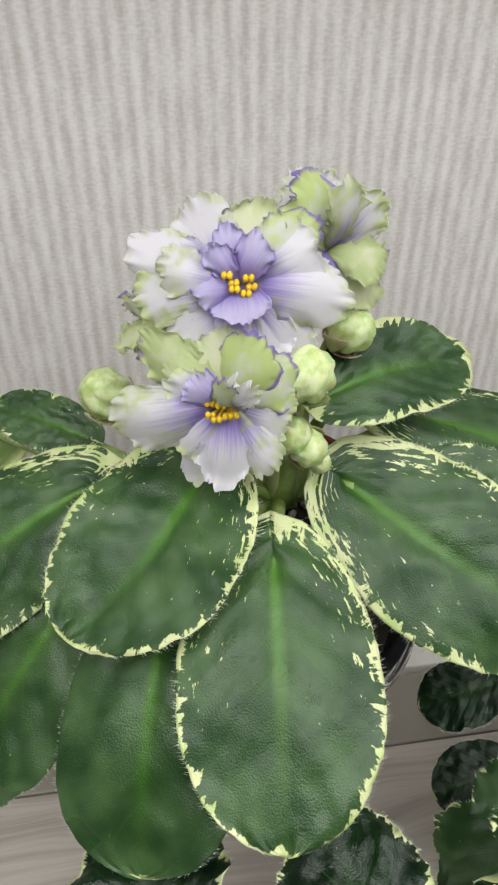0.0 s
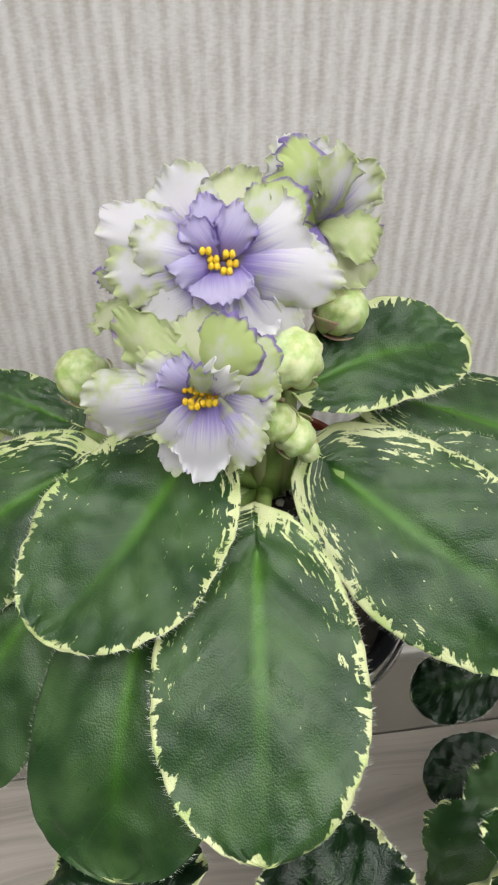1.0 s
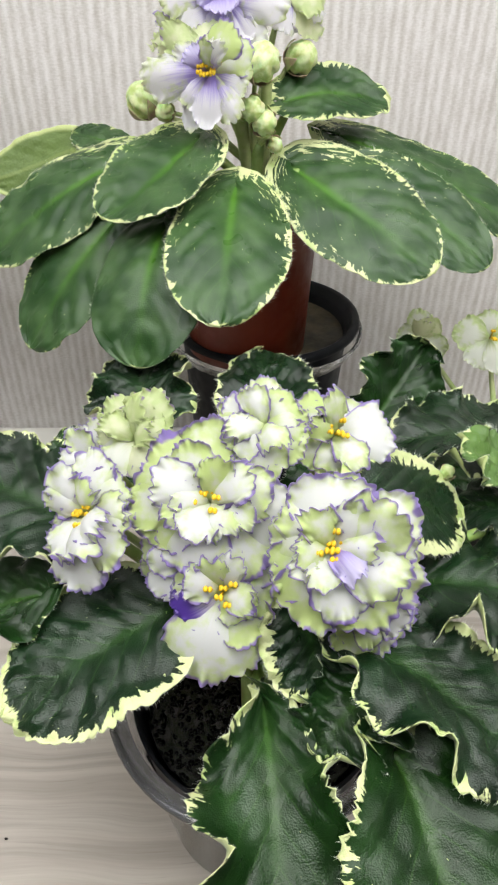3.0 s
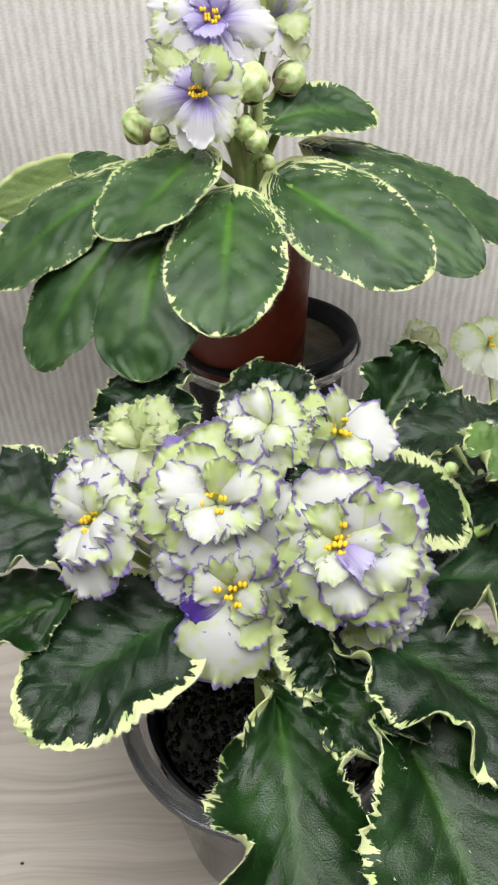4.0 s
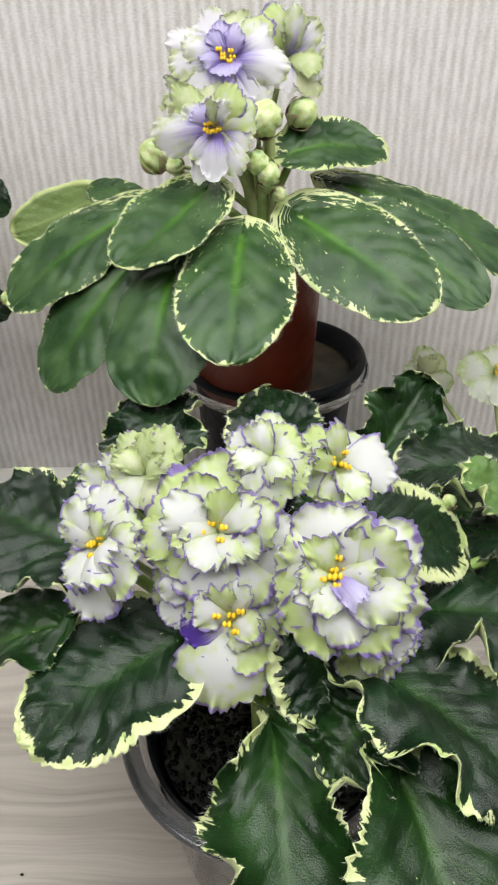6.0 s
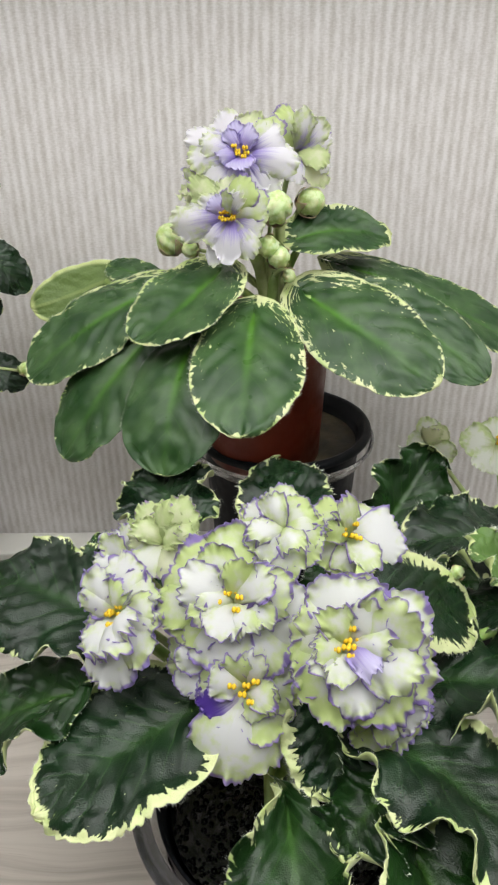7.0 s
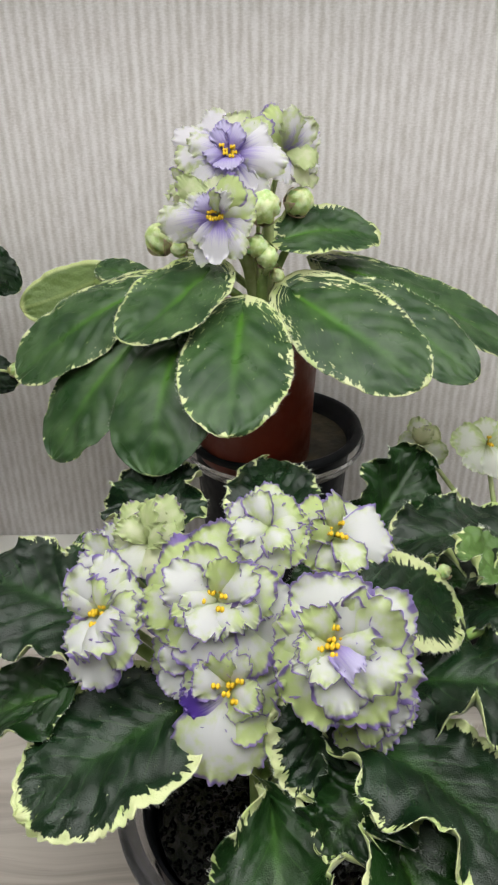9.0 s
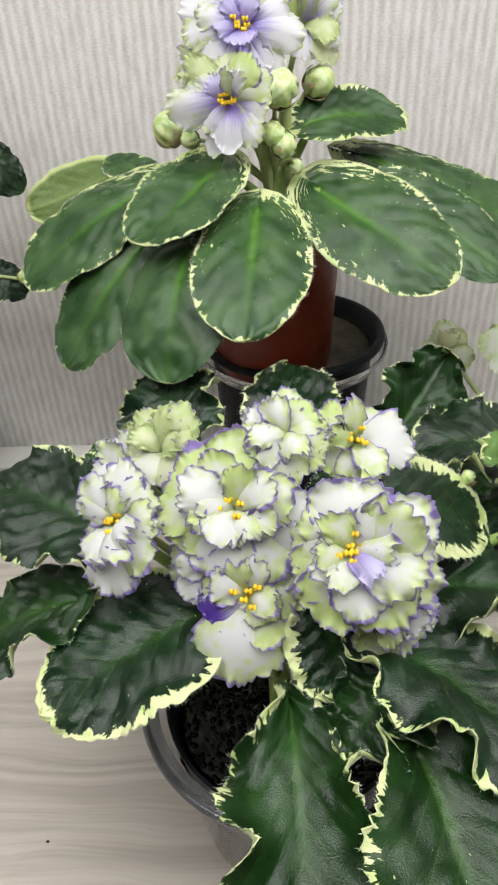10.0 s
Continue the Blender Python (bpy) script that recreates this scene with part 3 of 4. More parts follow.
tagged(box("ceiling", (-1.62, -2.72, 1.75), (1.62, 0.12, 1.85), PAINT, BENCH), "plain white ceiling", "ceiling", kind="structure")
tagged(box("floor", (-1.62, -2.72, -0.85), (1.62, 0.12, -0.75), LAMINATE_FLOOR, BENCH), "brown laminate floor", "floor", kind="structure")
tagged(box("trim", (-1.5, -0.034, -0.03), (1.5, -0.001, 0.004), TRIM, BENCH, bevel=0.0015), "white strip between table top and wall", "trim", kind="structure")

table = thing("table", BENCH.translation, "table with a pale grey-beige wood-grain laminate top", "table")
top = box("table_top", (-0.9, -0.70, -0.028), (0.9, -0.0875, 0.0), LAMINATE, None, table, 0.002)
top.matrix_parent_inverse = Matrix.Rotation(radians(YAW), 4, "Z")
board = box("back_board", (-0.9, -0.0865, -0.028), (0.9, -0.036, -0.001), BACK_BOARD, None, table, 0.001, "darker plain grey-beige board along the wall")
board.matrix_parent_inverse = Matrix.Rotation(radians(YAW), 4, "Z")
for x in (-0.85, 0.85):
    for y in (-0.65, -0.12):
        leg = box("leg", (x - 0.025, y - 0.025, -0.742), (x + 0.025, y + 0.025, -0.028), LAMINATE, None, table, 0.003)
        leg.matrix_parent_inverse = Matrix.Rotation(radians(YAW), 4, "Z")

# Unseen shelf, placed to cast a soft shadow on the upper wall.
tagged(box("shelf_low", (-1.2, -0.072, 0.518), (1.2, -0.002, 0.536), TRIM, BENCH, bevel=0.002), "unseen narrow white shelf that shades the top of the wall", "shelf", kind="structure")
# Made-up shelf out of view; the added lamp hangs under it.
tagged(box("shelf_above", (-0.9, -0.82, 0.90), (0.9, -0.002, 0.925), TRIM, BENCH, bevel=0.002), "unseen white shelf added to hold the lamp", "shelf", kind="structure")
# Unseen fixture, added to carry the light that falls from above.
lamp = thing("added_lamp", BENCH @ Vector((0.1, -0.50, 0.86)), "unseen white strip lamp added to light the plants from above", "lamp")
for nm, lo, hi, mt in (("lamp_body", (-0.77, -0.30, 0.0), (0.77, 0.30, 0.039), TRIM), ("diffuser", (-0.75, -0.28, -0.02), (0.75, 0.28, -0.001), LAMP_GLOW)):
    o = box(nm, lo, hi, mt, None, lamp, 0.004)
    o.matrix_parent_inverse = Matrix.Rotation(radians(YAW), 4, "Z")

# ---- stand: black pot with dregs, in a clear outer cup ----
SX, SY, SZ, T0 = 0.018, 0.260, 0.155, -0.008
stand = thing("pot_stand", (SX, SY, T0), "black plastic pot in a clear cup, used as a stand", "plant pot")
bm = bmesh.new()
h = SZ - T0
turned(bm, [(0.0, 0.0), (0.046, 0.0), (0.048, 0.003), (0.0575, h - 0.012), (0.0575, h - 0.006), (0.0630, h - 0.0065), (0.0650, h - 0.0050), (0.0656, h - 0.0025), (0.0648, h - 0.0005), (0.0625, h + 0.0005), (0.0600, h - 0.0005), (0.058, h - 0.006), (0.056, h - 0.007), (0.0555, h - 0.014), (0.0, h - 0.014)], (SX, SY, T0), 72)
part("black_pot", bm, BLACK, stand)
bm = bmesh.new()
turned(bm, [(0.0, 0.0), (0.055, 0.0)], (SX, SY, SZ - 0.0128), 48)
part("sediment", bm, DIRT, stand, "dried brown sediment in the pot")
bm = bmesh.new()
turned(bm, [(0.0636, h - 0.0185), (0.0640, h - 0.018), (0.0665, h - 0.012), (0.068, h - 0.011), (0.068, h - 0.009), (0.066, h - 0.009), (0.0630, h - 0.018), (0.0628, h - 0.0185), (0.0636, h - 0.0185)], (SX, SY, T0), 72)
part("clear_cup", bm, CLEAR, stand, "clear plastic cup rim")

# ---- the violet in the red pot ----
PX, PY, PZ = 0.008, 0.238, 0.1425
CROWN = Vector((0.013, 0.228, 0.246))
violet = thing("african_violet", (PX, PY, PZ), "variegated african violet with lilac flowers in a red pot", "potted plant", "potted african violets")
bm = bmesh.new()
turned(bm, [(0.0, 0.0), (0.0375, 0.0), (0.039, 0.0015), (0.0425, 0.080), (0.0445, 0.081), (0.0455, 0.099), (0.0445, 0.1005), (0.043, 0.099), (0.0410, 0.08), (0.0375, 0.004), (0.0, 0.004)], (PX, PY, PZ), 64)
part("pot", bm, TERRACOTTA, violet, "red-brown plastic flower pot")
soil_disc(violet, (PX, PY, PZ + 0.0965), 0.0428, 3, 90)
bm = bmesh.new()
tube(bm, [(PX, PY, PZ + 0.1), (0.014, 0.224, 0.25), (0.015, 0.222, 0.275)], (0.006, 0.0045), 12)
part("stem", bm, STEM, violet)

leaf(violet, (0.010, 0.182, 0.264), (0.014, 0.108, 0.225), 0.062, -1, 0.06, CROWN, 0.0007, 0.0050, 0.012, 0.012, -0.06, seed=1, sag=0.03, lobe=0.18, blunt=1.0, full=2.0)
leaf(violet, (-0.013, 0.205, 0.281), (-0.053, 0.157, 0.252), 0.060, 7, 0.05, CROWN, 0.0006, 0.0050, 0.012, 0.012, 0.05, seed=2, side=-0.08)
leaf(violet, (0.035, 0.218, 0.266), (0.115, 0.177, 0.227), 0.063, -30, 0.08, CROWN, 0.0008, 0.0062, 0.015, 0.012, -0.03, seed=3, side=0.03, lobe=0.13, blunt=0.95)
leaf(violet, (0.028, 0.226, 0.295), (0.085, 0.255, 0.292), 0.038, -38, 0.04, CROWN, 0.0014, 0.0, 0.02, 0.02, 0.05, seed=4, side=-0.06)
leaf(violet, (-0.025, 0.168, 0.247), (-0.030, 0.112, 0.196), 0.060, -7, 0.08, CROWN, -0.02, 0.0, 0.012, 0.004, -0.06, seed=5, sag=0.04, blunt=1.02, full=2.35)
leaf(violet, (-0.053, 0.190, 0.245), (-0.100, 0.145, 0.181), 0.056, 15, 0.08, CROWN, -0.001, 0.001, 0.02, 0.006, -0.05, seed=6, blunt=1.02, full=2.35)
leaf(violet, (-0.055, 0.212, 0.266), (-0.133, 0.180, 0.217), 0.056, 26, 0.06, CROWN, 0.0002, 0.005, 0.02, 0.008, -0.04, seed=7, blunt=1.02, full=2.35)
leaf(violet, (-0.064, 0.250, 0.258), (-0.104, 0.262, 0.266), 0.026, 25, 0.05, CROWN, -0.001, 0.003, 0.02, 0.006, 0.0, seed=20, stalk_lift=-0.12)
leaf(violet, (-0.098, 0.258, 0.258), (-0.158, 0.250, 0.237), 0.040, -120, 0.04, CROWN, 0.0002, 0.002, 0.015, 0.006, 0.0, seed=8, stalk_lift=-0.15)
leaf(violet, (0.074, 0.220, 0.263), (0.144, 0.190, 0.227), 0.046, -32, 0.05, CROWN, -0.0008, 0.003, 0.015, 0.006, 0.0, seed=9)
leaf(violet, (0.060, 0.250, 0.272), (0.181, 0.250, 0.221), 0.050, -24, 0.06, CROWN, -0.0004, 0.005, 0.015, 0.006, -0.05, seed=10)

UP = Vector((0.012, 0.222, 0.262))
flower(violet, (0.026, 0.244, 0.34), (0.5, -0.75, 0.45), [
    (119, 25.3, 23, 3, "V"), (80, 24, 19.5, 4, "V"), (40, 21.6, 17.3, 14, "V"), (-17, 20.5, 19, 8, "V"), (-45, 24.4, 18.9, 5, "G"), (-103, 19.6, 20, 10, "V"), (162, 20.5, 20.6, 10, "L"), (135, 24.1, 18.7, 24, "L"), (59, 17.9, 17, 37, "V"), (-25, 16.2, 15.1, 35, "G"), (105, 15.7, 14.7, 49, "V")], 13, UP, 0, 0.004, 0.075, "white flower with a lilac heart and lime tips")
flower(violet, (-0.026, 0.222, 0.325), (-0.75, -0.55, 0.3), [
    (86, 14.1, 14.1, 19, "G"), (148, 15.3, 12.6, 7, "G"), (215, 14.7, 13.2, 12, "G"), (-79, 15.4, 13.2, 9, "G"), (-20, 13.5, 12.6, 26, "L"), (45, 13.9, 12.3, 26, "G"), (125, 9.5, 8.9, 42, "L"), (-124, 10, 9, 45, "G")], 14, UP, 0, 0.004, 0.075, "white flower with a lilac heart and lime tips")
flower(violet, (-0.001, 0.214, 0.341), (0.03, -0.9, 0.44), [
    (162, 31.7, 17.3, 11, "V"), (127, 27.4, 20.9, 6, "V"), (78, 24.5, 17.9, 4, "G"), (44, 27.1, 17, 12, "L"), (27, 25.5, 20.9, 11, "V"), (-5, 31.7, 20.1, 7, "V"), (-47, 28.7, 18.6, -4, "V"), (-77, 24.1, 25.2, -1, "V"), (-112, 22.6, 24.3, 4, "V"), (188, 30.7, 16.4, 10, "V"), (-152, 23.6, 16.6, 12, "V"), (168, 23.5, 14.8, 17, "V"), (107, 15.9, 13, 19, "K"), (63, 14.4, 10.8, 31, "K"), (130, 13.4, 8.4, 33, "K"), (-175, 13.6, 12.5, 24, "K"), (-87, 10.2, 16.9, 36, "K")], 11, UP, 6, 0.005, 0.06, "white flower with a lilac heart and lime tips")
flower(violet, (-0.004, 0.197, 0.312), (-0.08, -0.95, 0.3), [
    (142, 30.4, 16.8, 6, "G"), (112, 20.9, 25.4, 11, "G"), (64, 22.3, 19.6, 13, "L"), (28, 22, 18.3, 3, "L"), (-12, 20, 19.1, 4, "V"), (-57, 26.2, 13.6, 6, "V"), (-115, 27.2, 13, -3, "V"), (190, 34.4, 19.6, 11, "V"), (-92, 24.5, 17.1, 7, "V"), (152, 17.4, 14.3, 23, "V"), (-129, 20.2, 15, 10, "V"), (140, 13.1, 11.5, 32, "K"), (81, 11.7, 8.6, 58, "S"), (52, 13.2, 9.5, 51, "V")], 12, UP, 9, 0.0055, 0.06, "white flower with a lilac heart and lime tips")
bm = bmesh.new()
tube(bm, bow((0.013, 0.226, 0.248), (0.004, 0.212, 0.312), -0.002), (0.0046, 0.0030), 12)
part("peduncle", bm, STEM_PALE, violet)
bm = bmesh.new()
tube(bm, bow((0.018, 0.226, 0.250), (0.020, 0.222, 0.318), 0.001), (0.0042, 0.0026), 12)
part("peduncle", bm, STEM_PALE, violet)
bud(violet, (0.026, 0.214, 0.276), (0.4, -0.7, -0.3), 0.0040, 28, UP)
bud(violet, (-0.034, 0.218, 0.289), (-0.3, -0.7, 0.2), 0.0048, 29, UP)
bud(violet, (0.019, 0.206, 0.316), (0.35, -0.55, 0.55), 0.0088, 15, UP)
bud(violet, (0.036, 0.238, 0.314), (0.8, -0.3, 0.4), 0.0078, 16, UP)
bud(violet, (-0.049, 0.231, 0.292), (-0.35, -0.2, 0.85), 0.0088, 17, UP)
bud(violet, (0.015, 0.204, 0.295), (0.2, -0.7, 0.1), 0.0062, 18, UP)
bud(violet, (0.021, 0.205, 0.289), (0.4, -0.7, 0.2), 0.0062, 19, UP)

# ---- the ruffled violet in front ----
FX, FY, FZ = 0.047, 0.011, -0.008
HEART = Vector((0.045, 0.005, 0.125))
ruffled = thing("african_violet", (FX, FY, FZ), "ruffled african violet with purple-edged white flowers in a clear cup", "potted plant", "potted african violets")
bm = bmesh.new()
hh = 0.106
turned(bm, [(0.0, 0.002), (0.040, 0.002), (0.042, 0.004), (0.0560, hh - 0.006), (0.0568, hh - 0.003), (0.0560, hh - 0.002), (0.0550, hh - 0.003), (0.0530, hh - 0.012), (0.0405, 0.008), (0.0, 0.008)], (FX, FY, FZ), 72)
part("pot", bm, BLACK, ruffled, "black plastic flower pot")
bm = bmesh.new()
turned(bm, [(0.0, 0.0), (0.0445, 0.0), (0.046, 0.002), (0.0585, hh - 0.006), (0.0640, hh - 0.001), (0.0662, hh), (0.0664, hh + 0.0015), (0.0632, hh + 0.001), (0.0577, hh - 0.006), (0.0450, 0.003), (0.0, 0.001)], (FX, FY, FZ), 72)
part("clear_cup", bm, CLEAR, ruffled, "clear plastic outer cup")
bm = bmesh.new()
turned(bm, [(0.0600, hh + 0.0014), (0.0625, hh + 0.0026), (0.0660, hh + 0.0034), (0.0676, hh + 0.0030), (0.0680, hh + 0.0012), (0.0672, hh + 0.0006), (0.0660, hh + 0.0018), (0.0625, hh + 0.0014), (0.0600, hh + 0.0014)], (FX, FY, FZ), 72)
part("cup_rim", bm, CLEAR_RIM, ruffled, "rolled clear rim")
soil_disc(ruffled, (FX, FY, FZ + hh - 0.013), 0.0505, 5, 0, LINER)
bm = bmesh.new()
tube(bm, [(FX, FY, 0.08), (0.046, 0.008, 0.12), HEART], (0.007, 0.005), 12)
part("stem", bm, STEM, ruffled)

R = dict(skin=LEAF_DARK, crown=HEART, quilt=0.0013)
leaf(ruffled, (0.017, -0.007, 0.168), (-0.034, -0.052, 0.155), 0.060, 5, 0.05, margin=0.0033, top_margin=0.0025, ruffle=0.02, scallop=0.05, cup=0.04, seed=21, **R)
leaf(ruffled, (0.080, 0.025, 0.205), (0.127, 0.050, 0.174), 0.042, -31, 0.06, margin=0.0044, ruffle=0.0, scallop=0.05, seed=22, **{**R, 'quilt': 0.0006})
leaf(ruffled, (0.053, -0.030, 0.150), (0.073, -0.122, 0.130), 0.054, 0, 0.10, blunt=1.35, lobe=0.08, margin=0.0010, top_margin=0.0006, ruffle=0.15, scallop=0.07, cup=0.18, waves=2.4, wavy=0.16, seed=23, **{**R, "skin": LEAF_FRESH})
leaf(ruffled, (0.083, -0.013, 0.170), (0.147, -0.052, 0.158), 0.057, 10, 0.08, margin=0.0019, top_margin=0.0005, ruffle=0.085, scallop=0.06, cup=0.08, wavy=0.08, seed=24, **R)
leaf(ruffled, (0.098, -0.046, 0.156), (0.126, -0.120, 0.134), 0.058, 4, 0.10, margin=0.0007, top_margin=0.001, ruffle=0.08, scallop=0.07, cup=0.08, fold=0.12, waves=2.0, wavy=0.13, seed=25, **{**R, "skin": LEAF_FRESH})
leaf(ruffled, (0.091, -0.026, 0.165), (0.074, -0.052, 0.154), 0.040, -10, 0.14, margin=-0.001, ruffle=0.14, scallop=0.09, waves=3.0, wavy=0.2, seed=26, **{**R, "skin": LEAF_FRESH})
leaf(ruffled, (0.063, -0.006, 0.180), (0.074, -0.032, 0.156), 0.038, 0, 0.04, margin=0.0034, ruffle=0.03, scallop=0.05, seed=27, **R)
leaf(ruffled, (-0.017, 0.088, 0.172), (-0.036, 0.132, 0.188), 0.054, 14, 0.06, margin=0.0008, ruffle=0.09, scallop=0.04, fold=0.12, wavy=0.12, seed=28, **R)
leaf(ruffled, (0.043, 0.080, 0.180), (0.030, 0.135, 0.197), 0.050, 10, 0.08, margin=0.0013, ruffle=0.05, scallop=0.03, seed=29, **R)
leaf(ruffled, (-0.020, 0.012, 0.187), (-0.089, 0.030, 0.189), 0.060, 14, 0.06, margin=0.0009, top_margin=0.001, ruffle=0.08, scallop=0.04, seed=30, **R)
leaf(ruffled, (-0.034, -0.010, 0.170), (-0.088, -0.022, 0.134), 0.044, 8, 0.10, margin=-0.001, ruffle=0.10, scallop=0.05, wavy=0.1, seed=31, **{**R, "skin": LEAF_FRESH})
leaf(ruffled, (0.100, 0.018, 0.166), (0.165, 0.012, 0.168), 0.060, 3, 0.10, margin=0.0006, top_margin=0.001, ruffle=0.13, scallop=0.05, cup=0.06, wavy=0.1, seed=32, **R)

Q = Vector((0.044, 0.004, 0.14))
flower(ruffled, (-0.004, 0.029, 0.215), (-0.15, -0.5, 0.85), [
    (62, 20.5, 18.4, 13, "G"), (92, 16.2, 15.2, 17, "G"), (127, 20.6, 17.2, 5, "G"), (165, 15.1, 16.7, 11, "G"), (23, 14.5, 16.2, 9, "G"), (-56, 15.5, 16.6, 8, "G"), (-120, 16, 15.7, 8, "L"), (80, 12.7, 11.7, 43, "G"), (153, 11.3, 10.6, 38, "G"), (-3, 10, 10.3, 47, "G")], 47, Q, 0, 0.004, 0.1, "white and lime flower with ruffled purple margins")
flower(ruffled, (-0.018, 0.026, 0.206), (-0.45, -0.55, 0.7), [
    (103, 18.2, 16.5, 12, "S"), (149, 19, 15.8, 8, "S"), (197, 15.5, 16.8, 11, "S"), (46, 14, 13.6, 14, "L"), (-107, 17.2, 14.6, 4, "L"), (-45, 13.1, 13.1, 11, "L"), (125, 11.5, 11.1, 44, "S"), (-161, 12, 12.1, 37, "S")], 48, Q, 0, 0.004, 0.1, "white and lime flower with ruffled purple margins")
flower(ruffled, (-0.014, 0.002, 0.201), (-0.28, -0.68, 0.68), [
    (61, 17.7, 19.2, 2, "L"), (97, 23.7, 19.6, 4, "S"), (144, 17.4, 16.8, 8, "S"), (9, 15.5, 15.3, 12, "L"), (-25, 17.8, 16.5, 5, "L"), (-58, 21.4, 20.6, 7, "S"), (-99, 27.4, 23.2, 6, "S"), (-131, 19, 18.9, 5, "S"), (182, 13.7, 12.4, 12, "S"), (120, 16.8, 13.1, 38, "S"), (-71, 17.3, 15.8, 36, "S"), (-110, 16.9, 14, 29, "S"), (154, 12.6, 11.2, 41, "S"), (-26, 13.4, 13.7, 41, "S"), (74, 12.4, 11.7, 41, "L")], 44, Q, 5, 0.004, 0.095, "white and lime flower with ruffled purple margins")
flower(ruffled, (0.044, 0.034, 0.224), (-0.02, -0.58, 0.8), [
    (161, 17.7, 16.6, 4, "S"), (150, 18.7, 16.6, 1, "L"), (103, 18.9, 18, 4, "S"), (50, 14.5, 17.8, 12, "L"), (10, 15.5, 18.9, 2, "L"), (-34, 17.9, 18.7, -2, "L"), (-88, 20.1, 20.2, 0, "L"), (-136, 16.5, 16.3, 6, "S"), (122, 13.3, 11.7, 32, "S"), (-56, 12.9, 12.3, 31, "S"), (202, 13.4, 11.5, 30, "S")], 46, Q, 0, 0.004, 0.095, "white and lime flower with ruffled purple margins")
flower(ruffled, (0.069, 0.046, 0.214), (0.25, -0.62, 0.74), [
    (49, 18, 19.9, 4, "S"), (110, 15.2, 17.3, 3, "S"), (151, 19.1, 19.1, 10, "L"), (-165, 20.3, 18.1, 2, "L"), (-121, 17.9, 20.4, 4, "L"), (-49, 25, 19.4, -4, "S"), (-85, 16, 16.4, 5, "L"), (4, 22.6, 27.1, 9, "S"), (-28, 23.1, 19.2, 0, "S"), (-55, 15.5, 13.5, 35, "S"), (175, 11.7, 12.5, 45, "L"), (120, 11.9, 11.2, 54, "L")], 45, Q, 5, 0.004, 0.085, "white and lime flower with ruffled purple margins")
flower(ruffled, (0.022, -0.003, 0.187), (-0.12, -0.72, 0.62), [
    (146, 18.5, 21.7, 6, "S"), (198, 18.3, 18.6, 0, "S"), (-121, 16.3, 20.4, 10, "S"), (-57, 14.2, 18.3, 13, "S"), (169, 12.6, 13.3, 34, "S")], 49, Q, 0, 0.004, 0.085, "white and lime flower with ruffled purple margins")
flower(ruffled, (0.083, -0.012, 0.186), (0.25, -0.78, 0.5), [
    (-93, 20.3, 16.8, 3, "L"), (-53, 19.4, 16.7, 8, "L"), (-15, 21.4, 18.5, 2, "S"), (30, 21.3, 20.2, 7, "S"), (-142, 13.5, 16.6, 7, "L"), (-71, 12.9, 11.2, 27, "S"), (-9, 13.8, 14.7, 34, "S")], 50, Q, 0, 0.004, 0.095, "white and lime flower with ruffled purple margins")
flower(ruffled, (0.028, 0.01, 0.205), (0.0, -0.62, 0.78), [
    (146, 29.8, 34.8, 8, "L"), (100, 31.4, 21.2, 6, "L"), (63, 25.4, 21.8, 2, "L"), (-10, 29.7, 26, 7, "S"), (-55, 29.5, 30.7, 3, "S"), (-105, 25.3, 27.7, 5, "S"), (-153, 26, 25.9, 6, "L"), (187, 29.8, 21.6, 7, "L"), (14, 24, 19.1, 17, "L"), (126, 21.7, 20.2, 23, "L"), (163, 20.3, 17.8, 34, "S"), (-58, 14.4, 14.3, 34, "S"), (-21, 18, 13.3, 25, "S"), (-149, 16, 16.3, 32, "L"), (76, 14.4, 13.4, 43, "L"), (-107, 16.2, 15.8, 36, "S"), (33, 16.8, 14.5, 37, "S"), (-175, 12.2, 11, 40, "S")], 41, Q, 9, 0.008, 0.09, "white and lime flower with ruffled purple margins")
flower(ruffled, (0.071, -0.008, 0.207), (0.1, -0.66, 0.74), [
    (65, 26.3, 25.7, 3, "L"), (26, 31.3, 25.3, 8, "S"), (-12, 32.9, 24.9, 1, "S"), (-47, 29.3, 29.5, 6, "L"), (-100, 26, 28.9, 2, "L"), (-144, 21.9, 20, 0, "L"), (169, 20.3, 20.3, 4, "L"), (134, 22.1, 19.7, 5, "L"), (97, 24.4, 29.1, 13, "S"), (34, 24.3, 22.8, 32, "S"), (-22, 24.9, 20.5, 24, "S"), (-73, 22.3, 21.6, 17, "S"), (-146, 15, 15.1, 30, "S"), (58, 16, 15.2, 37, "S"), (-109, 13.9, 13.2, 35, "L"), (9, 13.5, 11.6, 44, "S"), (-165, 12.5, 11.8, 38, "L"), (128, 14.7, 12.7, 38, "L"), (-43, 11.4, 10.5, 48, "K")], 42, Q, 8, 0.005, 0.09, "white and lime flower with ruffled purple margins")
flower(ruffled, (0.036, -0.009, 0.182), (0.0, -0.7, 0.7), [
    (150, 19, 24.1, 9, "S"), (190, 18.6, 20.4, 7, "S"), (54, 26.6, 22.5, 10, "S"), (104, 17.1, 18.1, 19, "L"), (1, 17.8, 16.2, 7, "S"), (-50, 20.9, 19.7, 8, "L"), (-150, 18.9, 16.8, 9, "P"), (-98, 32.3, 35, -2, "S"), (-36, 12.3, 15.8, 28, "L"), (119, 11.5, 11.3, 47, "L"), (-14, 11.9, 12.3, 46, "S"), (75, 13.1, 11.4, 43, "S"), (167, 13.8, 14.1, 35, "S")], 43, Q, 5, 0.006, 0.07, "white and lime flower with ruffled purple margins")
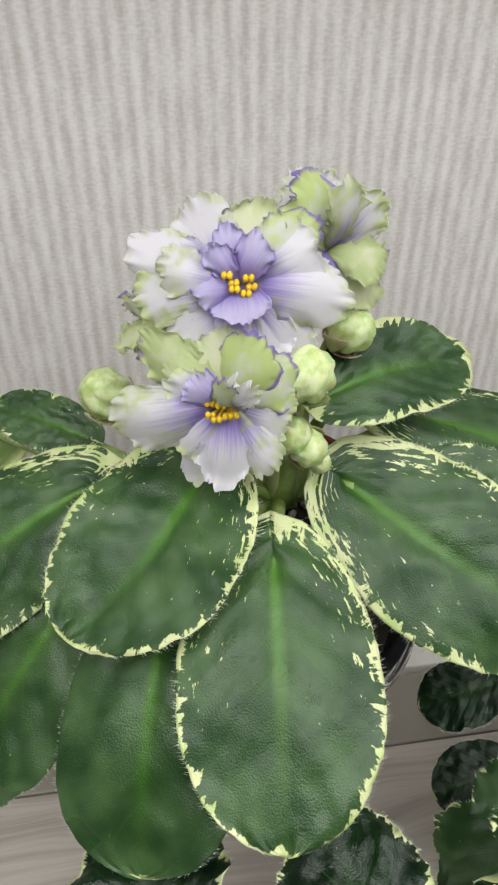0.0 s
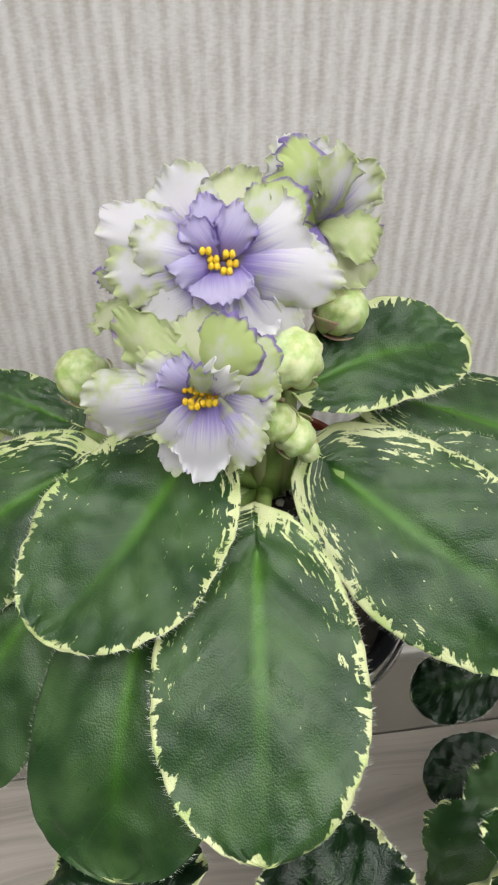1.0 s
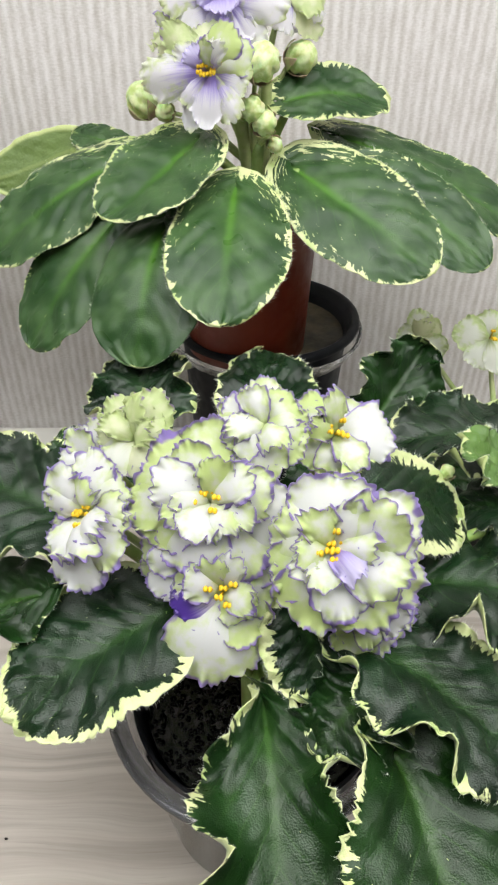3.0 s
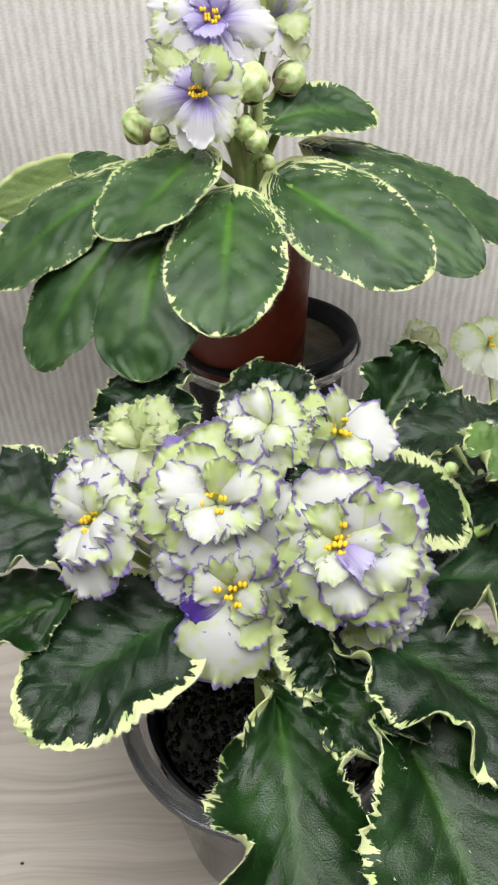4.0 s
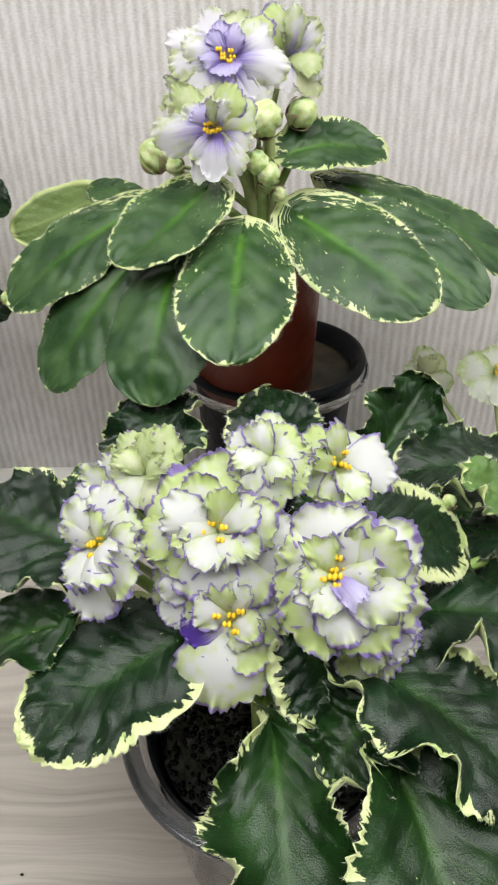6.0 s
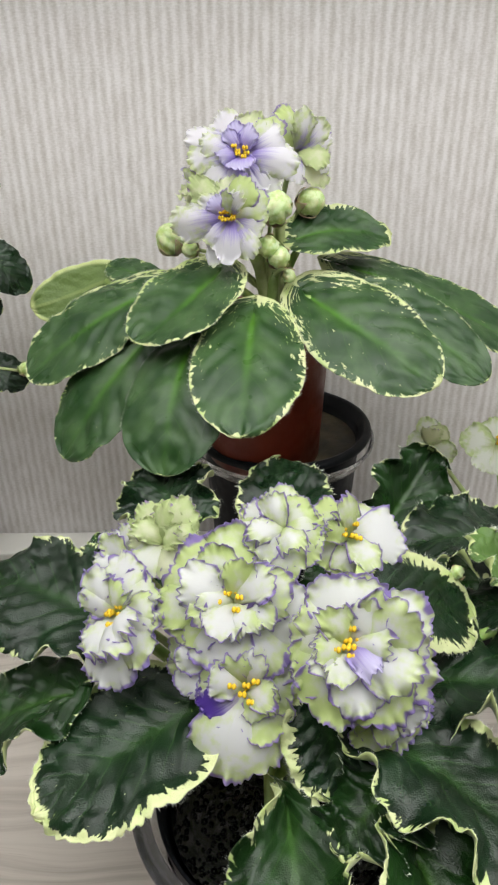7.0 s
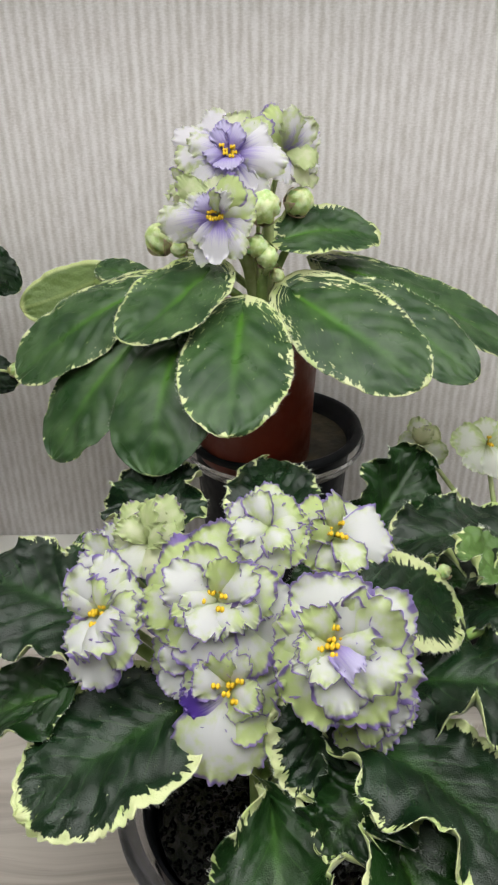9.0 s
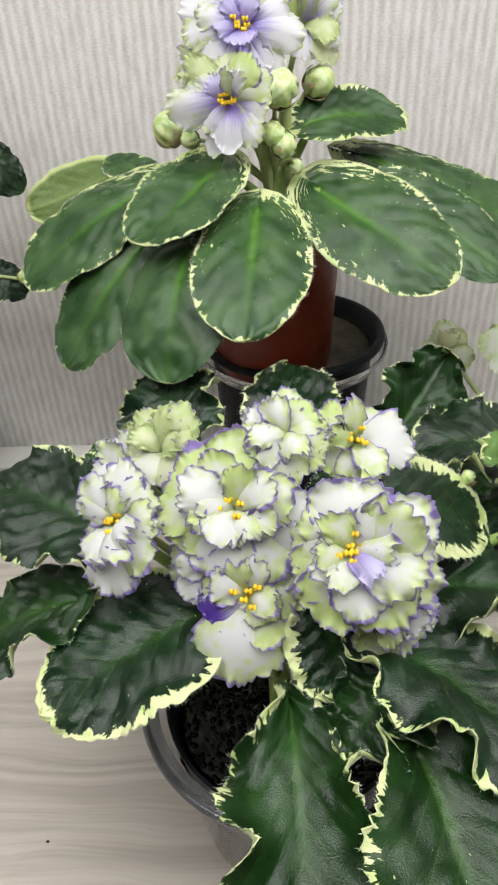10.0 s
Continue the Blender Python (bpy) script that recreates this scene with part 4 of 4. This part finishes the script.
leaf(ruffled, (0.003, 0.085, 0.132), (0.014, 0.115, 0.162), 0.040, 0, 0.12, HEART, -0.001, 0.0, 0.08, 0.06, wavy=0.14, seed=35, skin=LEAF_FRESH)
leaf(ruffled, (0.024, 0.046, 0.160), (0.006, 0.100, 0.168), 0.052, 8, 0.08, HEART, -0.0004, 0.0, 0.08, 0.06, seed=57, skin=LEAF_FRESH, wavy=0.12)
leaf(ruffled, (0.062, 0.052, 0.162), (0.088, 0.108, 0.172), 0.050, -8, 0.08, HEART, -0.0002, 0.0, 0.08, 0.06, seed=58, skin=LEAF_FRESH, wavy=0.12)
leaf(ruffled, (-0.008, 0.040, 0.168), (-0.030, 0.085, 0.158), 0.046, 10, 0.10, HEART, 0.0034, 0.003, 0.06, 0.05, seed=36, skin=LEAF_DARK)
leaf(ruffled, (-0.030, 0.030, 0.188), (-0.043, 0.052, 0.200), 0.022, 20, 0.12, None, 0.0004, 0.0, 0.16, 0.07, seed=37, skin=LEAF_FRESH)
leaf(ruffled, (0.075, 0.060, 0.150), (0.070, 0.125, 0.158), 0.044, 0, 0.10, HEART, -0.0006, 0.0, 0.08, 0.06, seed=38, skin=LEAF_FRESH)
bm = bmesh.new()
tube(bm, [(0.046, -0.010, 0.088), (0.0455, -0.0135, 0.125), (0.044, -0.010, 0.165), (0.042, -0.004, 0.185)], (0.0030, 0.0022), 12)
part("flower_stalk", bm, STEM, ruffled)
bud(ruffled, (0.118, 0.060, 0.190), (0.0, -0.3, 0.9), 0.0030, 52, Q)
leaf(ruffled, (0.146, 0.072, 0.184), (0.121, 0.058, 0.204), 0.030, 30, 0.10, None, -0.0005, 0.0, 0.12, 0.06, seed=33, skin=LEAF_LIME)
leaf(ruffled, (0.160, 0.055, 0.176), (0.122, 0.066, 0.166), 0.040, 0, 0.08, HEART, -0.002, 0.0, 0.06, 0.05, seed=34, skin=LEAF_DARK)

# ---- the white-flowered plant behind, beside the red pot ----
WX, WY = 0.19, 0.22
white = thing("african_violet", (WX, WY, -0.008), "small african violet with white and pale green flowers", "potted plant", "potted african violets")
WC = Vector((0.185, 0.215, 0.085))
bm = bmesh.new()
turned(bm, [(0.0, 0.0), (0.032, 0.0), (0.042, 0.078), (0.044, 0.08), (0.0425, 0.081), (0.040, 0.074), (0.0, 0.072)], (WX, WY, -0.008), 48)
part("pot", bm, BLACK, white, "black plastic flower pot")
soil_disc(white, (WX, WY, 0.066), 0.040, 7, 12)
S = dict(skin=LEAF_DARK, crown=WC)
leaf(white, (0.124, 0.230, 0.122), (0.088, 0.225, 0.106), 0.036, 8, 0.08, margin=-0.02, ruffle=0.03, seed=51, **S)
leaf(white, (0.128, 0.200, 0.097), (0.092, 0.190, 0.087), 0.036, 10, 0.08, margin=-0.02, ruffle=0.03, seed=52, **S)
leaf(white, (0.140, 0.170, 0.138), (0.078, 0.125, 0.126), 0.058, -5, 0.10, margin=-0.0005, ruffle=0.07, scallop=0.03, wavy=0.12, seed=53, **{**S, "skin": LEAF_MOSS})
leaf(white, (0.088, 0.118, 0.165), (0.113, 0.154, 0.196), 0.042, -30, 0.05, margin=-0.0005, ruffle=0.10, scallop=0.03, fold=0.25, wavy=0.14, seed=54, **{**S, "skin": LEAF_FRESH})
leaf(white, (0.160, 0.098, 0.180), (0.095, 0.080, 0.186), 0.056, 2, 0.10, margin=0.0007, ruffle=0.08, scallop=0.03, fold=0.08, wavy=0.1, seed=55, **S)
flower(white, (0.128, 0.282, 0.132), (0.0, -0.92, 0.3), [
    (-58, 23, 21.2, 6, "W"), (-121, 21.5, 23.6, 18, "W"), (-20, 19.7, 19.9, 21, "W"), (97, 21.6, 18.2, 9, "W"), (56, 18.5, 17.5, 12, "G"), (167, 17.1, 17.7, 20, "W"), (90, 15.9, 15.6, 41, "G")], 61, WC, 1, 0.002, 0.05, "small white flower with pale green edges")
flower(white, (0.172, 0.262, 0.147), (-0.1, -0.75, 0.6), [
    (104, 18.4, 24, 9, "W"), (172, 24.4, 24.8, 6, "W"), (-117, 22.8, 19.4, 5, "W"), (-65, 25, 22, 8, "W"), (22, 23.3, 23.1, 9, "W")], 62, WC, 3, 0.003, 0.05, "small white flower with pale green edges")
leaf(white, (0.150, 0.170, 0.120), (0.120, 0.120, 0.112), 0.050, 0, 0.08, margin=-0.001, ruffle=0.07, scallop=0.04, seed=56, **{**S, "skin": LEAF_FRESH})

# ---- the plant at the far side, only its leaves reach into view ----
side_plant = thing("african_violet", (-0.285, 0.225, -0.008), "african violet with hanging dark green leaves beside the wall", "potted plant", "potted african violets")
SC = Vector((-0.285, 0.225, 0.19))
bm = bmesh.new()
turned(bm, [(0.0, 0.0), (0.034, 0.0), (0.044, 0.088), (0.046, 0.09), (0.0445, 0.091), (0.042, 0.084), (0.0, 0.082)], (-0.285, 0.225, -0.008), 48)
part("pot", bm, BLACK, side_plant, "black plastic flower pot")
soil_disc(side_plant, (-0.285, 0.225, 0.076), 0.042, 9, 12)
bm = bmesh.new()
tube(bm, [(-0.285, 0.225, 0.075), (-0.286, 0.226, 0.14), SC, (-0.280, 0.226, 0.26)], (0.005, 0.003), 10)
part("stem", bm, STEM, side_plant)
leaf(side_plant, (-0.194, 0.240, 0.282), (-0.157, 0.250, 0.250), 0.034, -50, 0.16, SC, -0.001, 0.0, 0.06, 0.02, seed=71, skin=LEAF_DARK)
leaf(side_plant, (-0.205, 0.240, 0.320), (-0.166, 0.250, 0.318), 0.028, -50, 0.10, SC, -0.001, 0.0, 0.06, 0.02, seed=72, skin=LEAF_DARK)
leaf(side_plant, (-0.205, 0.240, 0.196), (-0.170, 0.250, 0.180), 0.030, -50, 0.12, SC, -0.001, 0.0, 0.06, 0.02, seed=73, skin=LEAF_DARK)
bud(side_plant, (-0.168, 0.245, 0.193), (0.5, -0.3, 0.5), 0.0048, 74, SC)
leaf(side_plant, (-0.215, 0.24, 0.245), (-0.180, 0.250, 0.235), 0.030, -50, 0.10, SC, -0.001, 0.0, 0.06, 0.02, seed=75, skin=LEAF_DARK)

# ---- small things on the table ----
bm = bmesh.new()
for v in ball(bm, (-0.077, -0.031, -0.0072), 0.0008, 1.3, 0.8, 0.7, sub=2):
    v.co += Vector((random.uniform(-1, 1), random.uniform(-1, 1), 0)) * 0.00015
tagged(part("peat_crumb", bm, SOIL), "tiny dark crumb of peat on the table top", "crumb")
